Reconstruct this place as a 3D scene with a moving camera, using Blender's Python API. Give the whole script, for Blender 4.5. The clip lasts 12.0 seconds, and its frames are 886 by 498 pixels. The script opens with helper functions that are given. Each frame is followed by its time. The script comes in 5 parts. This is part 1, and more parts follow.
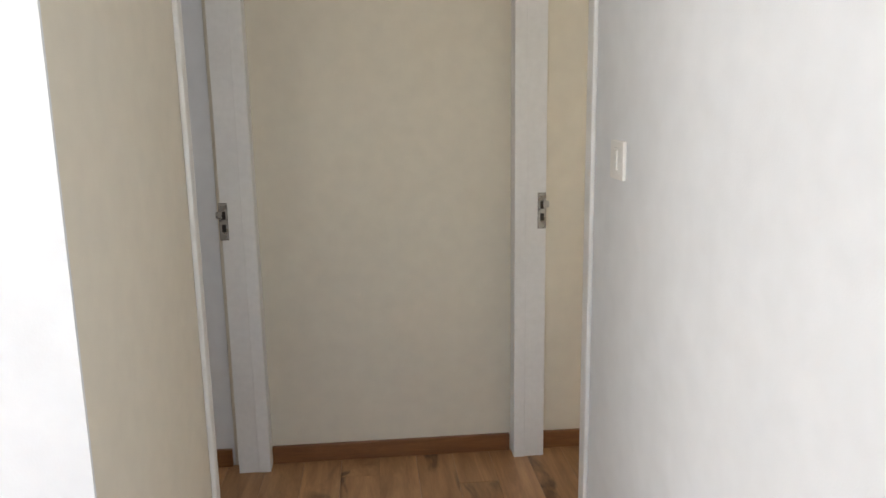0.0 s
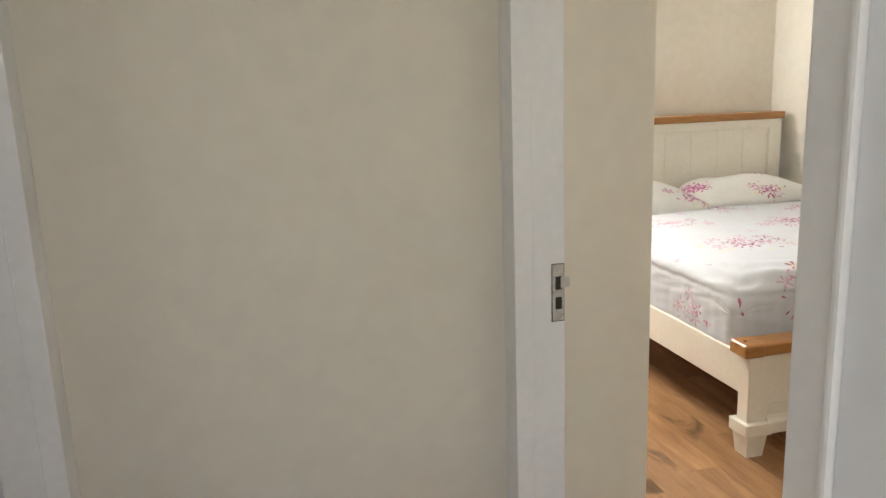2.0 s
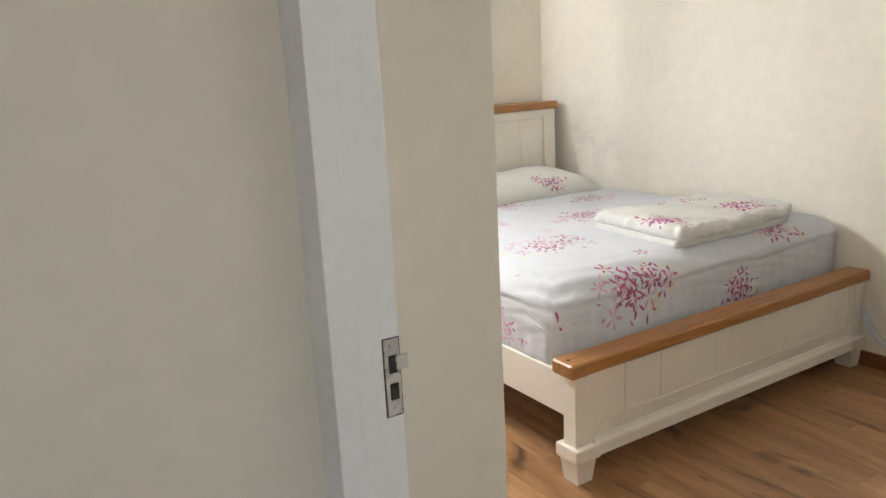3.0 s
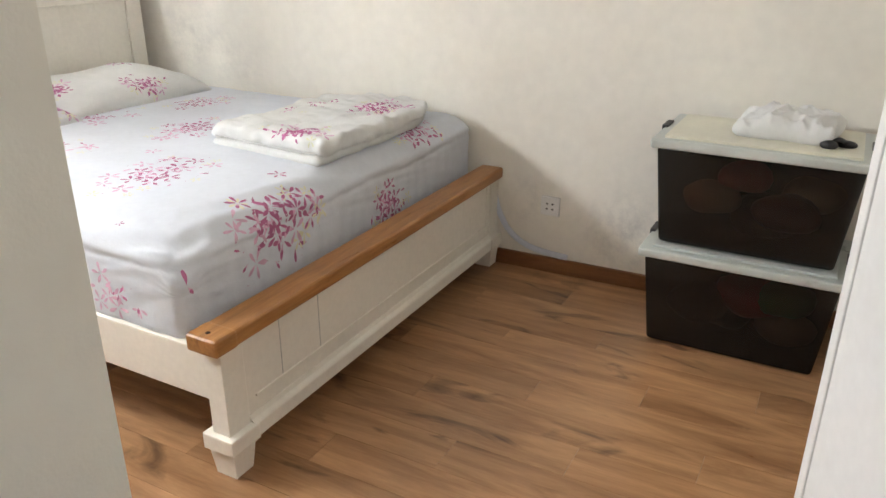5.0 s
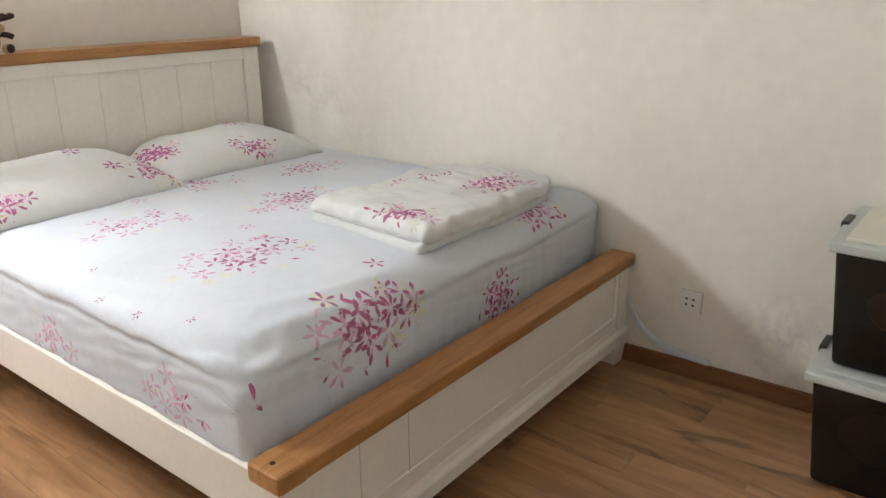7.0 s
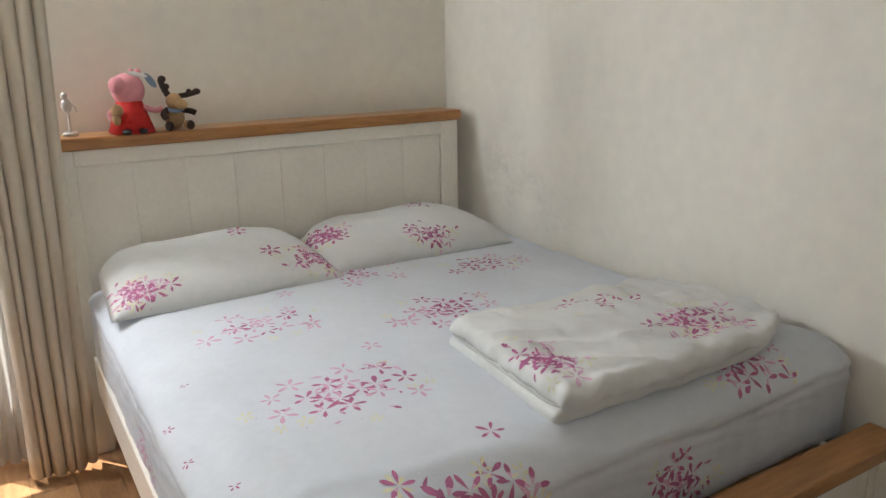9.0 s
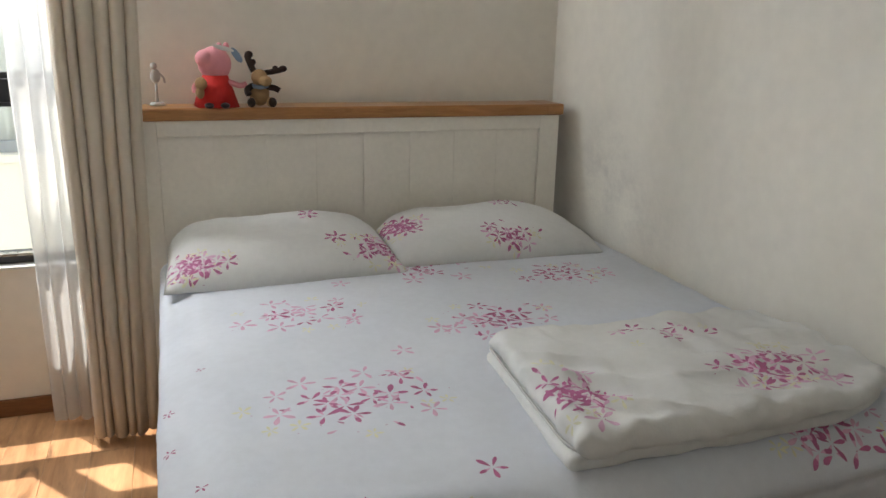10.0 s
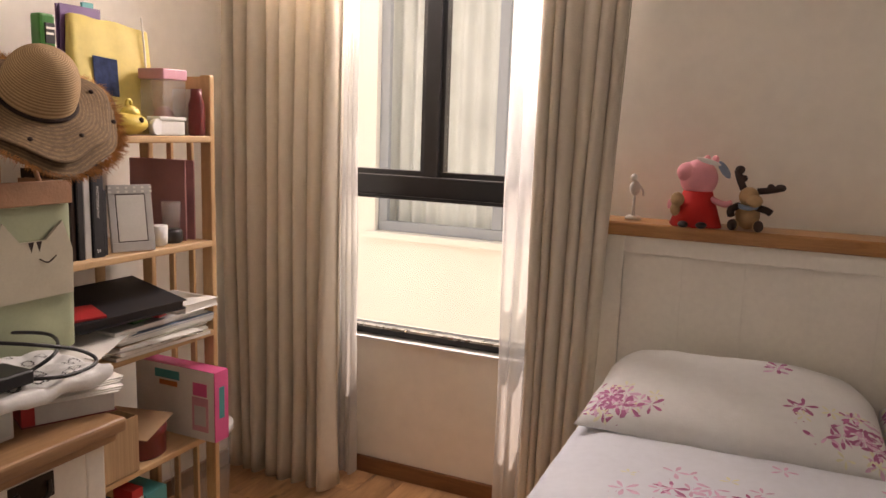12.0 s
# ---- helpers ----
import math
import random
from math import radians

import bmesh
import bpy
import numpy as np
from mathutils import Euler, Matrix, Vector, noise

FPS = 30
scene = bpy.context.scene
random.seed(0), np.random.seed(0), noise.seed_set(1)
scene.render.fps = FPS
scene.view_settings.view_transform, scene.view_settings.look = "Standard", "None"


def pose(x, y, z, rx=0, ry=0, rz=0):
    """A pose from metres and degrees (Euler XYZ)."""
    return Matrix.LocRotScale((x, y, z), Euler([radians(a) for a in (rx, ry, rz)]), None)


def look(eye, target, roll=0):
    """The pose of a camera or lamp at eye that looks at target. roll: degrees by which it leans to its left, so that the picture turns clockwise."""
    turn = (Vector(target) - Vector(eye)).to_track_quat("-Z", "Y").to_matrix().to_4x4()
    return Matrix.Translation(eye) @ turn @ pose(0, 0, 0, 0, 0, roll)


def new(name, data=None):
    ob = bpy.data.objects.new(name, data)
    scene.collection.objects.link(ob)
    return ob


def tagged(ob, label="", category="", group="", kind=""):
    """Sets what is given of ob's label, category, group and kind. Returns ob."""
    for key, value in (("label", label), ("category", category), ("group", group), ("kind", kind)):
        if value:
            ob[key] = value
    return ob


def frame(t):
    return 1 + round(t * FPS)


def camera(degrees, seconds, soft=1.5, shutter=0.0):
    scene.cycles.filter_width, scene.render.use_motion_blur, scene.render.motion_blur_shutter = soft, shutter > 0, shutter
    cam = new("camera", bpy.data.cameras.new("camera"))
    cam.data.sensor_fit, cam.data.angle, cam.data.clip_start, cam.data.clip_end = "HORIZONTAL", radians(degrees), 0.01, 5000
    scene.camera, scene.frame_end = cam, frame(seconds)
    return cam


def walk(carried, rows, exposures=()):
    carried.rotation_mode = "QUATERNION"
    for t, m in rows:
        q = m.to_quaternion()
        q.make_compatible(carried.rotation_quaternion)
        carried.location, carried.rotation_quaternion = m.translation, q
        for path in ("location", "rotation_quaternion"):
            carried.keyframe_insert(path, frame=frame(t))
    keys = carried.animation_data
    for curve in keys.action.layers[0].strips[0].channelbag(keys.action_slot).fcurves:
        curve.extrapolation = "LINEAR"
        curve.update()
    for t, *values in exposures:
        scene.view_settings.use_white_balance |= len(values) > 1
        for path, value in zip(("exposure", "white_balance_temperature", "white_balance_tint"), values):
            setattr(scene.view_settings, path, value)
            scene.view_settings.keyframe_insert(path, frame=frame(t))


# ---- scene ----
from mathutils.bvhtree import BVHTree

# camera and walk
cam = camera(60.7, 12.0)
PATH = [
    (0, (-3.566, -5.626, 1.419), (-3.379, -3.674, 1.024), -0.9),
    (0.5, (-3.55, -5.276, 1.431), (-3.311, -3.327, 1.053), -0.6),
    (1, (-3.607, -4.939, 1.43), (-3.321, -3.0, 1.033), -2.4),
    (1.5, (-3.611, -4.65, 1.429), (-3.235, -2.73, 1.017), -2.5),
    (2, (-3.567, -4.404, 1.457), (-3.103, -2.504, 1.039), -2.1),
    (2.5, (-3.533, -4.079, 1.467), (-2.733, -2.301, 1.021), -2.7),
    (3, (-3.447, -3.877, 1.476), (-2.425, -2.223, 1.008), -3.0),
    (3.5, (-3.336, -3.735, 1.468), (-2.128, -2.219, 0.974), -3.0),
    (3.7, (-3.295, -3.656, 1.461), (-1.948, -2.284, 0.91), -3.1),
    (5.3, (-3.023, -3.372, 1.442), (-1.392, -2.513, 0.666), 0.5),
    (5.5, (-2.994, -3.367, 1.445), (-1.387, -2.461, 0.674), 1.0),
    (6, (-2.908, -3.329, 1.446), (-1.367, -2.315, 0.673), 0.7),
    (6.5, (-2.808, -3.251, 1.456), (-1.294, -2.175, 0.713), -0.2),
    (7, (-2.705, -3.188, 1.47), (-1.214, -2.031, 0.809), -0.2),
    (7.5, (-2.53, -3.144, 1.478), (-1.149, -1.816, 0.905), 1.6),
    (7.7, (-2.481, -3.14, 1.488), (-1.171, -1.736, 0.927), 1.7),
    (9.3, (-1.955, -2.969, 1.537), (-1.046, -1.27, 1.001), -0.3),
    (9.5, (-1.893, -2.967, 1.516), (-1.064, -1.229, 0.975), 0.7),
    (10, (-1.725, -2.934, 1.506), (-1.071, -1.126, 0.954), 1.3),
    (10.5, (-1.66, -2.801, 1.509), (-1.282, -0.896, 1.032), 2.1),
    (11, (-1.571, -2.703, 1.554), (-1.669, -0.753, 1.121), 1.5),
    (11.1, (-1.55, -2.7, 1.556), (-1.742, -0.752, 1.143), 1.4),
    (11.5, (-1.381, -2.629, 1.541), (-1.969, -0.748, 1.2), 1.1),
    (12, (-1.299, -2.559, 1.512), (-2.111, -0.759, 1.194), 1.9),
]

EXPOSURES = [(0.0, 2.0, 7200, 12), (0.5, 2.2, 7150, 12), (1.0, 2.1, 7250, 12), (1.5, 2.05, 7200, 12), (2.0, 1.98, 7150, 11), (2.5, 1.9, 6850, 11), (3.5, 1.95, 6700, 11),
             (5.5, 2.0, 6450, 12), (6.5, 1.85, 6500, 12), (7.5, 1.5, 6500, 11), (9.5, 1.1, 6400, 10), (10.5, 0.8, 6400, 11), (11.0, 0.75, 7300, 21), (12.0, 0.65, 7900, 29)]
walk(cam, [(t, look(e, g, r)) for t, e, g, r in PATH], EXPOSURES)

# world and sun
world = bpy.data.worlds.new("sky")
scene.world = world
world.use_nodes = True
wn = world.node_tree.nodes
sky = wn.new("ShaderNodeTexSky")
sky.sky_type = "NISHITA"
sky.sun_disc = False
sky.sun_elevation = radians(63)
sky.sun_rotation = radians(-37)
world.node_tree.links.new(sky.outputs[0], wn["Background"].inputs[0])
wn["Background"].inputs[1].default_value = 0.15
sun_data = bpy.data.lights.new("sun", "SUN")
sun_data.energy, sun_data.angle, sun_data.color = 5.0, radians(0.53), (1.0, 0.95, 0.87)
sun = new("sun", sun_data)
sun.matrix_world = look((-3.5, 6, 14), (-3.5 + 0.30 * 10, 6 - 0.40 * 10, 4))


def area_lamp(name, eye, target, w, h, energy, color):
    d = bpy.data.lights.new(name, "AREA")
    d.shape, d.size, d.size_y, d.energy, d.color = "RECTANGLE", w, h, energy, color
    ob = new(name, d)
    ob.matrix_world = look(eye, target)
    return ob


# daylight standing in the bedroom window's opening
area_lamp("window_daylight", (-2.76, 0.198, 2.21), (-2.3, -2.5, 1.8), 0.9, 0.32, 35, (0.93, 0.97, 1.0))
area_lamp("window_side_daylight", (-3.135, 0.196, 1.45), (-0.8, -2.3, 1.0), 0.14, 1.5, 3, (0.93, 0.97, 1.0))
area_lamp("window_sheer_daylight", (-2.115, 0.198, 1.36), (-2.9, -1.8, 0.8), 0.08, 1.2, 1.4, (0.93, 0.97, 1.0))
# inferred living room daylight, as a lamp before a closed wall
area_lamp("living_room_daylight", (-6.45, -5.6, 1.5), (-3.0, -5.0, 1.1), 2.0, 2.0, 19, (0.86, 0.93, 1.0))
# added fill that brightens the hall end wall; no south window is known
area_lamp("living_room_south_daylight", (-4.0, -7.03, 1.6), (-3.6, -3.0, 1.2), 1.4, 1.3, 1.5, (0.93, 0.96, 1.0))
# added fill inside the opposite room; no source is known there
area_lamp("bathroom_daylight", (-5.9, -3.6, 1.6), (-4.2, -3.2, 1.2), 0.6, 0.9, 1.4, (0.92, 0.95, 1.0))

# ---------------------------------------------------------------- materials


def mk(name, color, rough=0.6, var=0.06, scale=6.0, bump=0.0, bscale=60.0, metal=0.0, fine=0.03, spec=0.5, stain=None, stretch=(1, 1, 1)):
    """Base colour varied at two scales, with fine relief."""
    m = bpy.data.materials.new(name)
    m.use_nodes = True
    n, l = m.node_tree.nodes, m.node_tree.links
    b = n["Principled BSDF"]
    b.inputs["Roughness"].default_value = rough
    b.inputs["Metallic"].default_value = metal
    b.inputs["Specular IOR Level"].default_value = spec
    tc = n.new("ShaderNodeTexCoord")
    mp = n.new("ShaderNodeMapping")
    mp.inputs["Scale"].default_value = stretch
    l.new(tc.outputs["Object"], mp.inputs[0])
    n1 = n.new("ShaderNodeTexNoise")
    n1.inputs["Scale"].default_value = scale
    n1.inputs["Detail"].default_value = 4
    n2 = n.new("ShaderNodeTexNoise")
    n2.inputs["Scale"].default_value = scale * 14
    l.new(mp.outputs[0], n1.inputs["Vector"])
    l.new(mp.outputs[0], n2.inputs["Vector"])
    lo = tuple(max(0, c * (1 - var * 2)) for c in color)
    hi = tuple(min(1, c * (1 + var * 2)) for c in color)
    ramp = n.new("ShaderNodeValToRGB")
    ramp.color_ramp.elements[0].position, ramp.color_ramp.elements[1].position = 0.25, 0.75
    ramp.color_ramp.elements[0].color, ramp.color_ramp.elements[1].color = (*lo, 1), (*hi, 1)
    l.new(n1.outputs["Fac"], ramp.inputs[0])
    mix = n.new("ShaderNodeMix")
    mix.data_type, mix.blend_type = "RGBA", "MULTIPLY"
    mix.inputs["Factor"].default_value = 1.0
    r2 = n.new("ShaderNodeMapRange")
    r2.inputs["To Min"].default_value, r2.inputs["To Max"].default_value = 1 - fine * 2, 1 + fine * 2
    l.new(n2.outputs["Fac"], r2.inputs["Value"])
    l.new(ramp.outputs[0], mix.inputs["A"])
    l.new(r2.outputs[0], mix.inputs["B"])
    out = mix.outputs["Result"]
    if stain:
        col, sc, lo_t, hi_t = stain
        n3 = n.new("ShaderNodeTexNoise")
        n3.inputs["Scale"].default_value, n3.inputs["Detail"].default_value, n3.inputs["Roughness"].default_value = sc, 8, 0.65
        l.new(tc.outputs["Object"], n3.inputs["Vector"])
        mr = n.new("ShaderNodeMapRange")
        mr.inputs["From Min"].default_value, mr.inputs["From Max"].default_value = lo_t, hi_t
        l.new(n3.outputs["Fac"], mr.inputs["Value"])
        mx = n.new("ShaderNodeMix")
        mx.data_type = "RGBA"
        l.new(mr.outputs[0], mx.inputs["Factor"])
        l.new(out, mx.inputs["A"])
        mx.inputs["B"].default_value = (*col, 1)
        out = mx.outputs["Result"]
    l.new(out, b.inputs["Base Color"])
    rr = n.new("ShaderNodeMapRange")
    rr.inputs["To Min"].default_value, rr.inputs["To Max"].default_value = max(0.03, rough - 0.08), min(1, rough + 0.08)
    l.new(n1.outputs["Fac"], rr.inputs["Value"])
    l.new(rr.outputs[0], b.inputs["Roughness"])
    if bump:
        n4 = n.new("ShaderNodeTexNoise")
        n4.inputs["Scale"].default_value, n4.inputs["Detail"].default_value = bscale, 5
        l.new(mp.outputs[0], n4.inputs["Vector"])
        bp = n.new("ShaderNodeBump")
        bp.inputs["Strength"].default_value, bp.inputs["Distance"].default_value = bump, 0.004
        l.new(n4.outputs["Fac"], bp.inputs["Height"])
        l.new(bp.outputs[0], b.inputs["Normal"])
    return m


def wood(name, c1, c2, rough, stretch, scale=5.0, bump=0.15, knots=0.0, rand=0.0):
    """Grain drawn out along one axis, with darker streaks."""
    m = bpy.data.materials.new(name)
    m.use_nodes = True
    n, l = m.node_tree.nodes, m.node_tree.links
    b = n["Principled BSDF"]
    tc, mp = n.new("ShaderNodeTexCoord"), n.new("ShaderNodeMapping")
    mp.inputs["Scale"].default_value = stretch
    src = tc.outputs["Object"]
    oi = n.new("ShaderNodeObjectInfo")
    if rand:
        sh = n.new("ShaderNodeVectorMath")
        sh.operation = "MULTIPLY_ADD"
        sh.inputs[1].default_value = (37.0, 53.0, 11.0)
        l.new(oi.outputs["Random"], sh.inputs[0])
        l.new(src, sh.inputs[2])
        src = sh.outputs[0]
    l.new(src, mp.inputs[0])
    g = n.new("ShaderNodeTexNoise")
    g.inputs["Scale"].default_value, g.inputs["Detail"].default_value, g.inputs["Roughness"].default_value = scale, 7, 0.62
    g.inputs["Distortion"].default_value = 0.6
    l.new(mp.outputs[0], g.inputs["Vector"])
    ramp = n.new("ShaderNodeValToRGB")
    e = ramp.color_ramp.elements
    e[0].position, e[0].color = 0.28, (*c1, 1)
    e[1].position, e[1].color = 0.7, (*c2, 1)
    l.new(g.outputs["Fac"], ramp.inputs[0])
    out = ramp.outputs[0]
    fine = n.new("ShaderNodeTexNoise")
    fine.inputs["Scale"].default_value, fine.inputs["Detail"].default_value = scale * 9, 3
    l.new(mp.outputs[0], fine.inputs["Vector"])
    fr = n.new("ShaderNodeMapRange")
    fr.inputs["To Min"].default_value, fr.inputs["To Max"].default_value = 0.82, 1.12
    l.new(fine.outputs["Fac"], fr.inputs["Value"])
    mul = n.new("ShaderNodeMix")
    mul.data_type, mul.blend_type = "RGBA", "MULTIPLY"
    mul.inputs["Factor"].default_value = 1
    l.new(out, mul.inputs["A"])
    l.new(fr.outputs[0], mul.inputs["B"])
    out = mul.outputs["Result"]
    if knots:
        k = n.new("ShaderNodeTexNoise")
        k.inputs["Scale"].default_value, k.inputs["Detail"].default_value = scale * 0.8, 5
        k.inputs["Distortion"].default_value = 1.5
        km = n.new("ShaderNodeMapping")
        km.inputs["Scale"].default_value = (stretch[0] * 0.55, stretch[1] * 1.3, 1)
        l.new(src, km.inputs[0])
        l.new(km.outputs[0], k.inputs["Vector"])
        kr = n.new("ShaderNodeMapRange")
        kr.inputs["From Min"].default_value, kr.inputs["From Max"].default_value = 0.60, 0.70
        kr.inputs["To Max"].default_value = knots
        l.new(k.outputs["Fac"], kr.inputs["Value"])
        mx = n.new("ShaderNodeMix")
        mx.data_type = "RGBA"
        l.new(kr.outputs[0], mx.inputs["Factor"])
        l.new(out, mx.inputs["A"])
        mx.inputs["B"].default_value = (c1[0] * 0.3, c1[1] * 0.26, c1[2] * 0.22, 1)
        out = mx.outputs["Result"]
    if rand:
        rv = n.new("ShaderNodeMapRange")
        rv.inputs["To Min"].default_value, rv.inputs["To Max"].default_value = 1 - rand, 1 + rand
        l.new(oi.outputs["Random"], rv.inputs["Value"])
        m2 = n.new("ShaderNodeMix")
        m2.data_type, m2.blend_type = "RGBA", "MULTIPLY"
        m2.inputs["Factor"].default_value = 1
        l.new(out, m2.inputs["A"])
        l.new(rv.outputs[0], m2.inputs["B"])
        out = m2.outputs["Result"]
    l.new(out, b.inputs["Base Color"])
    r = n.new("ShaderNodeMapRange")
    r.inputs["To Min"].default_value, r.inputs["To Max"].default_value = rough - 0.08, rough + 0.1
    l.new(g.outputs["Fac"], r.inputs["Value"])
    l.new(r.outputs[0], b.inputs["Roughness"])
    bp = n.new("ShaderNodeBump")
    bp.inputs["Strength"].default_value, bp.inputs["Distance"].default_value = bump, 0.002
    l.new(fine.outputs["Fac"], bp.inputs["Height"])
    l.new(bp.outputs[0], b.inputs["Normal"])
    return m


def clear(name, tint, amount, rough=0.08):
    """Thin clear or smoky plastic or glass: what is behind shows through, with gloss on top."""
    m = bpy.data.materials.new(name)
    m.use_nodes = True
    n, l = m.node_tree.nodes, m.node_tree.links
    b = n["Principled BSDF"]
    b.inputs["Base Color"].default_value = (*tint, 1)
    b.inputs["Roughness"].default_value = rough
    t = n.new("ShaderNodeBsdfTransparent")
    t.inputs[0].default_value = (*[min(1, 0.35 + c) for c in tint], 1) if amount < 0.9 else (0.97, 0.98, 0.98, 1)
    mx = n.new("ShaderNodeMixShader")
    mx.inputs[0].default_value = 1 - amount
    l.new(t.outputs[0], mx.inputs[1])
    l.new(b.outputs[0], mx.inputs[2])
    l.new(mx.outputs[0], n["Material Output"].inputs[0])
    return m


def cloth(name, color, sheer=0.0, bump=0.25, weave=900.0):
    m = mk(name, color, rough=0.9, var=0.03, scale=3.0, bump=bump, bscale=140, fine=0.03, spec=0.2)
    n, l = m.node_tree.nodes, m.node_tree.links
    b = n["Principled BSDF"]
    tr = n.new("ShaderNodeBsdfTranslucent")
    tr.inputs[0].default_value = (*color, 1)
    mx = n.new("ShaderNodeMixShader")
    mx.inputs[0].default_value = 0.6 if sheer else 0.22
    l.new(b.outputs[0], mx.inputs[1])
    l.new(tr.outputs[0], mx.inputs[2])
    last = mx.outputs[0]
    if sheer:
        tp = n.new("ShaderNodeBsdfTransparent")
        m2 = n.new("ShaderNodeMixShader")
        m2.inputs[0].default_value = sheer
        l.new(last, m2.inputs[1])
        l.new(tp.outputs[0], m2.inputs[2])
        last = m2.outputs[0]
    l.new(last, n["Material Output"].inputs[0])
    return m


WALL = mk("wall_paint", (0.83, 0.785, 0.70), 0.75, 0.025, 1.3, 0.10, 220)
WALL_E = mk("wall_paint_scuffed", (0.82, 0.785, 0.71), 0.75, 0.03, 1.3, 0.10, 220)


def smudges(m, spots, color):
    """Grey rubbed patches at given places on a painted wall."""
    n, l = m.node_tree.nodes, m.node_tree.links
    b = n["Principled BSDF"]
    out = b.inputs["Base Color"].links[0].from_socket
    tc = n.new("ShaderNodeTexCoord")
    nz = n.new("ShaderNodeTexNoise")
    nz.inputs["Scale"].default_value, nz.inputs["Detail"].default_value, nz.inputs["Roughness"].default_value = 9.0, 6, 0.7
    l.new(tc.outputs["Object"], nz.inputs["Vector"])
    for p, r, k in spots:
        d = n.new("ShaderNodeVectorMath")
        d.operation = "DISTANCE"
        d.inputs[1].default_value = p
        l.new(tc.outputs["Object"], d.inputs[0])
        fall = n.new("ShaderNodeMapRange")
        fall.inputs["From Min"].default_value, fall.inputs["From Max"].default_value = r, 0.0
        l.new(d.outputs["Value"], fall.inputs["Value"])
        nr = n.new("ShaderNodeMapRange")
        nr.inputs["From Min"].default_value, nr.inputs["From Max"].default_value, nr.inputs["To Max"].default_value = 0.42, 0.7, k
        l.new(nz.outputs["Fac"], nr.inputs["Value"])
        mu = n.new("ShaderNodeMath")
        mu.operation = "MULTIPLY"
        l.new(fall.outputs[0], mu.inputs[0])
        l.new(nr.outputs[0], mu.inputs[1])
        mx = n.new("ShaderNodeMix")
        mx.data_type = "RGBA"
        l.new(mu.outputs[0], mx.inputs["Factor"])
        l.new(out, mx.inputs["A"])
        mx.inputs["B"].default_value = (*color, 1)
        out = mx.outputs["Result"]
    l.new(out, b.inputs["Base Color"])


WALL_H = mk("hall_paint", (0.74, 0.69, 0.585), 0.7, 0.02, 1.2, 0.08, 220)
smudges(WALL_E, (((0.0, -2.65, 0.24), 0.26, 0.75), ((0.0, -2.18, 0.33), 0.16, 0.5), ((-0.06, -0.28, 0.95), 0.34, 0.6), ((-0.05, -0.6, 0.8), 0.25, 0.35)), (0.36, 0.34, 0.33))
WALL_W = mk("hall_white_paint", (0.765, 0.785, 0.81), 0.6, 0.015, 1.0, 0.06, 220)
CEIL = mk("ceiling_paint", (0.88, 0.87, 0.84), 0.8, 0.02, 1.0, 0.05, 200)
TRIMW = mk("white_trim_paint", (0.80, 0.80, 0.79), 0.38, 0.02, 3.0, 0.05, 90, stain=((0.55, 0.5, 0.43), 7.0, 0.7, 0.9))
FLOORW = wood("floor_laminate", (0.245, 0.112, 0.045), (0.54, 0.305, 0.15), 0.31, (6.0, 0.7, 1.0), 2.5, 0.14, knots=0.8, rand=0.11)
BASEW = wood("baseboard_wood", (0.16, 0.062, 0.022), (0.27, 0.12, 0.045), 0.35, (1.0, 1.0, 9.0), 4.0, 0.1)
CAPW = wood("oiled_pine_x", (0.30, 0.125, 0.038), (0.50, 0.245, 0.085), 0.3, (0.9, 9.0, 9.0), 5.0, 0.12, knots=0.25)
SHELFW = wood("pale_pine", (0.52, 0.31, 0.14), (0.68, 0.45, 0.24), 0.45, (6.0, 0.8, 6.0), 4.0, 0.1, knots=0.15)
SHELFV = wood("pale_pine_upright", (0.50, 0.29, 0.13), (0.66, 0.43, 0.22), 0.45, (6.0, 6.0, 0.8), 4.0, 0.1, knots=0.15)
DESKW = wood("desk_top_oak", (0.25, 0.125, 0.055), (0.44, 0.25, 0.12), 0.4, (8.0, 0.9, 6.0), 4.0, 0.12, knots=0.15)
BEDW = mk("bed_white_lacquer", (0.84, 0.80, 0.715), 0.42, 0.02, 4.0, 0.05, 80)
BEDLIN = cloth("white_cotton_sheet", (0.775, 0.805, 0.86))
BAGC = cloth("white_cotton_bag", (0.84, 0.84, 0.83))
DUVET = cloth("white_cotton_duvet", (0.82, 0.82, 0.80))
CURT = cloth("beige_linen_curtain", (0.73, 0.665, 0.56), 0.0, 0.35)
SHEER = cloth("white_sheer_voile", (0.74, 0.73, 0.71), 0.25, 0.1)
PINKD = mk("magenta_print", (0.46, 0.14, 0.28), 0.85, 0.12, 30.0)
PINKL = mk("pale_pink_print", (0.73, 0.47, 0.62), 0.85, 0.1, 30.0)
YELP = mk("faded_yellow_print", (0.80, 0.78, 0.58), 0.9, 0.05, 30.0)
FRAMEB = mk("black_aluminium", (0.018, 0.019, 0.022), 0.38, 0.1, 8.0, 0.03, 100)
STEEL = mk("worn_steel", (0.50, 0.49, 0.46), 0.28, 0.1, 30.0, 0.1, 150, metal=1.0)
# near-black colour in place of the shade inside holes and gaps
DARK = mk("painted_recess_shade", (0.03, 0.026, 0.022), 0.8, 0.1, 20.0)
PLAST = mk("white_switch_plastic", (0.82, 0.81, 0.79), 0.35, 0.02, 6.0)
LIDP = mk("cloudy_lid_panel", (0.68, 0.66, 0.54), 0.35, 0.06, 4.0, 0.05, 60)
LIDM = mk("frosted_lid", (0.50, 0.53, 0.50), 0.3, 0.05, 5.0, 0.05, 60)
SMOKE = clear("smoky_plastic", (0.016, 0.0145, 0.0125), 0.40, 0.2)
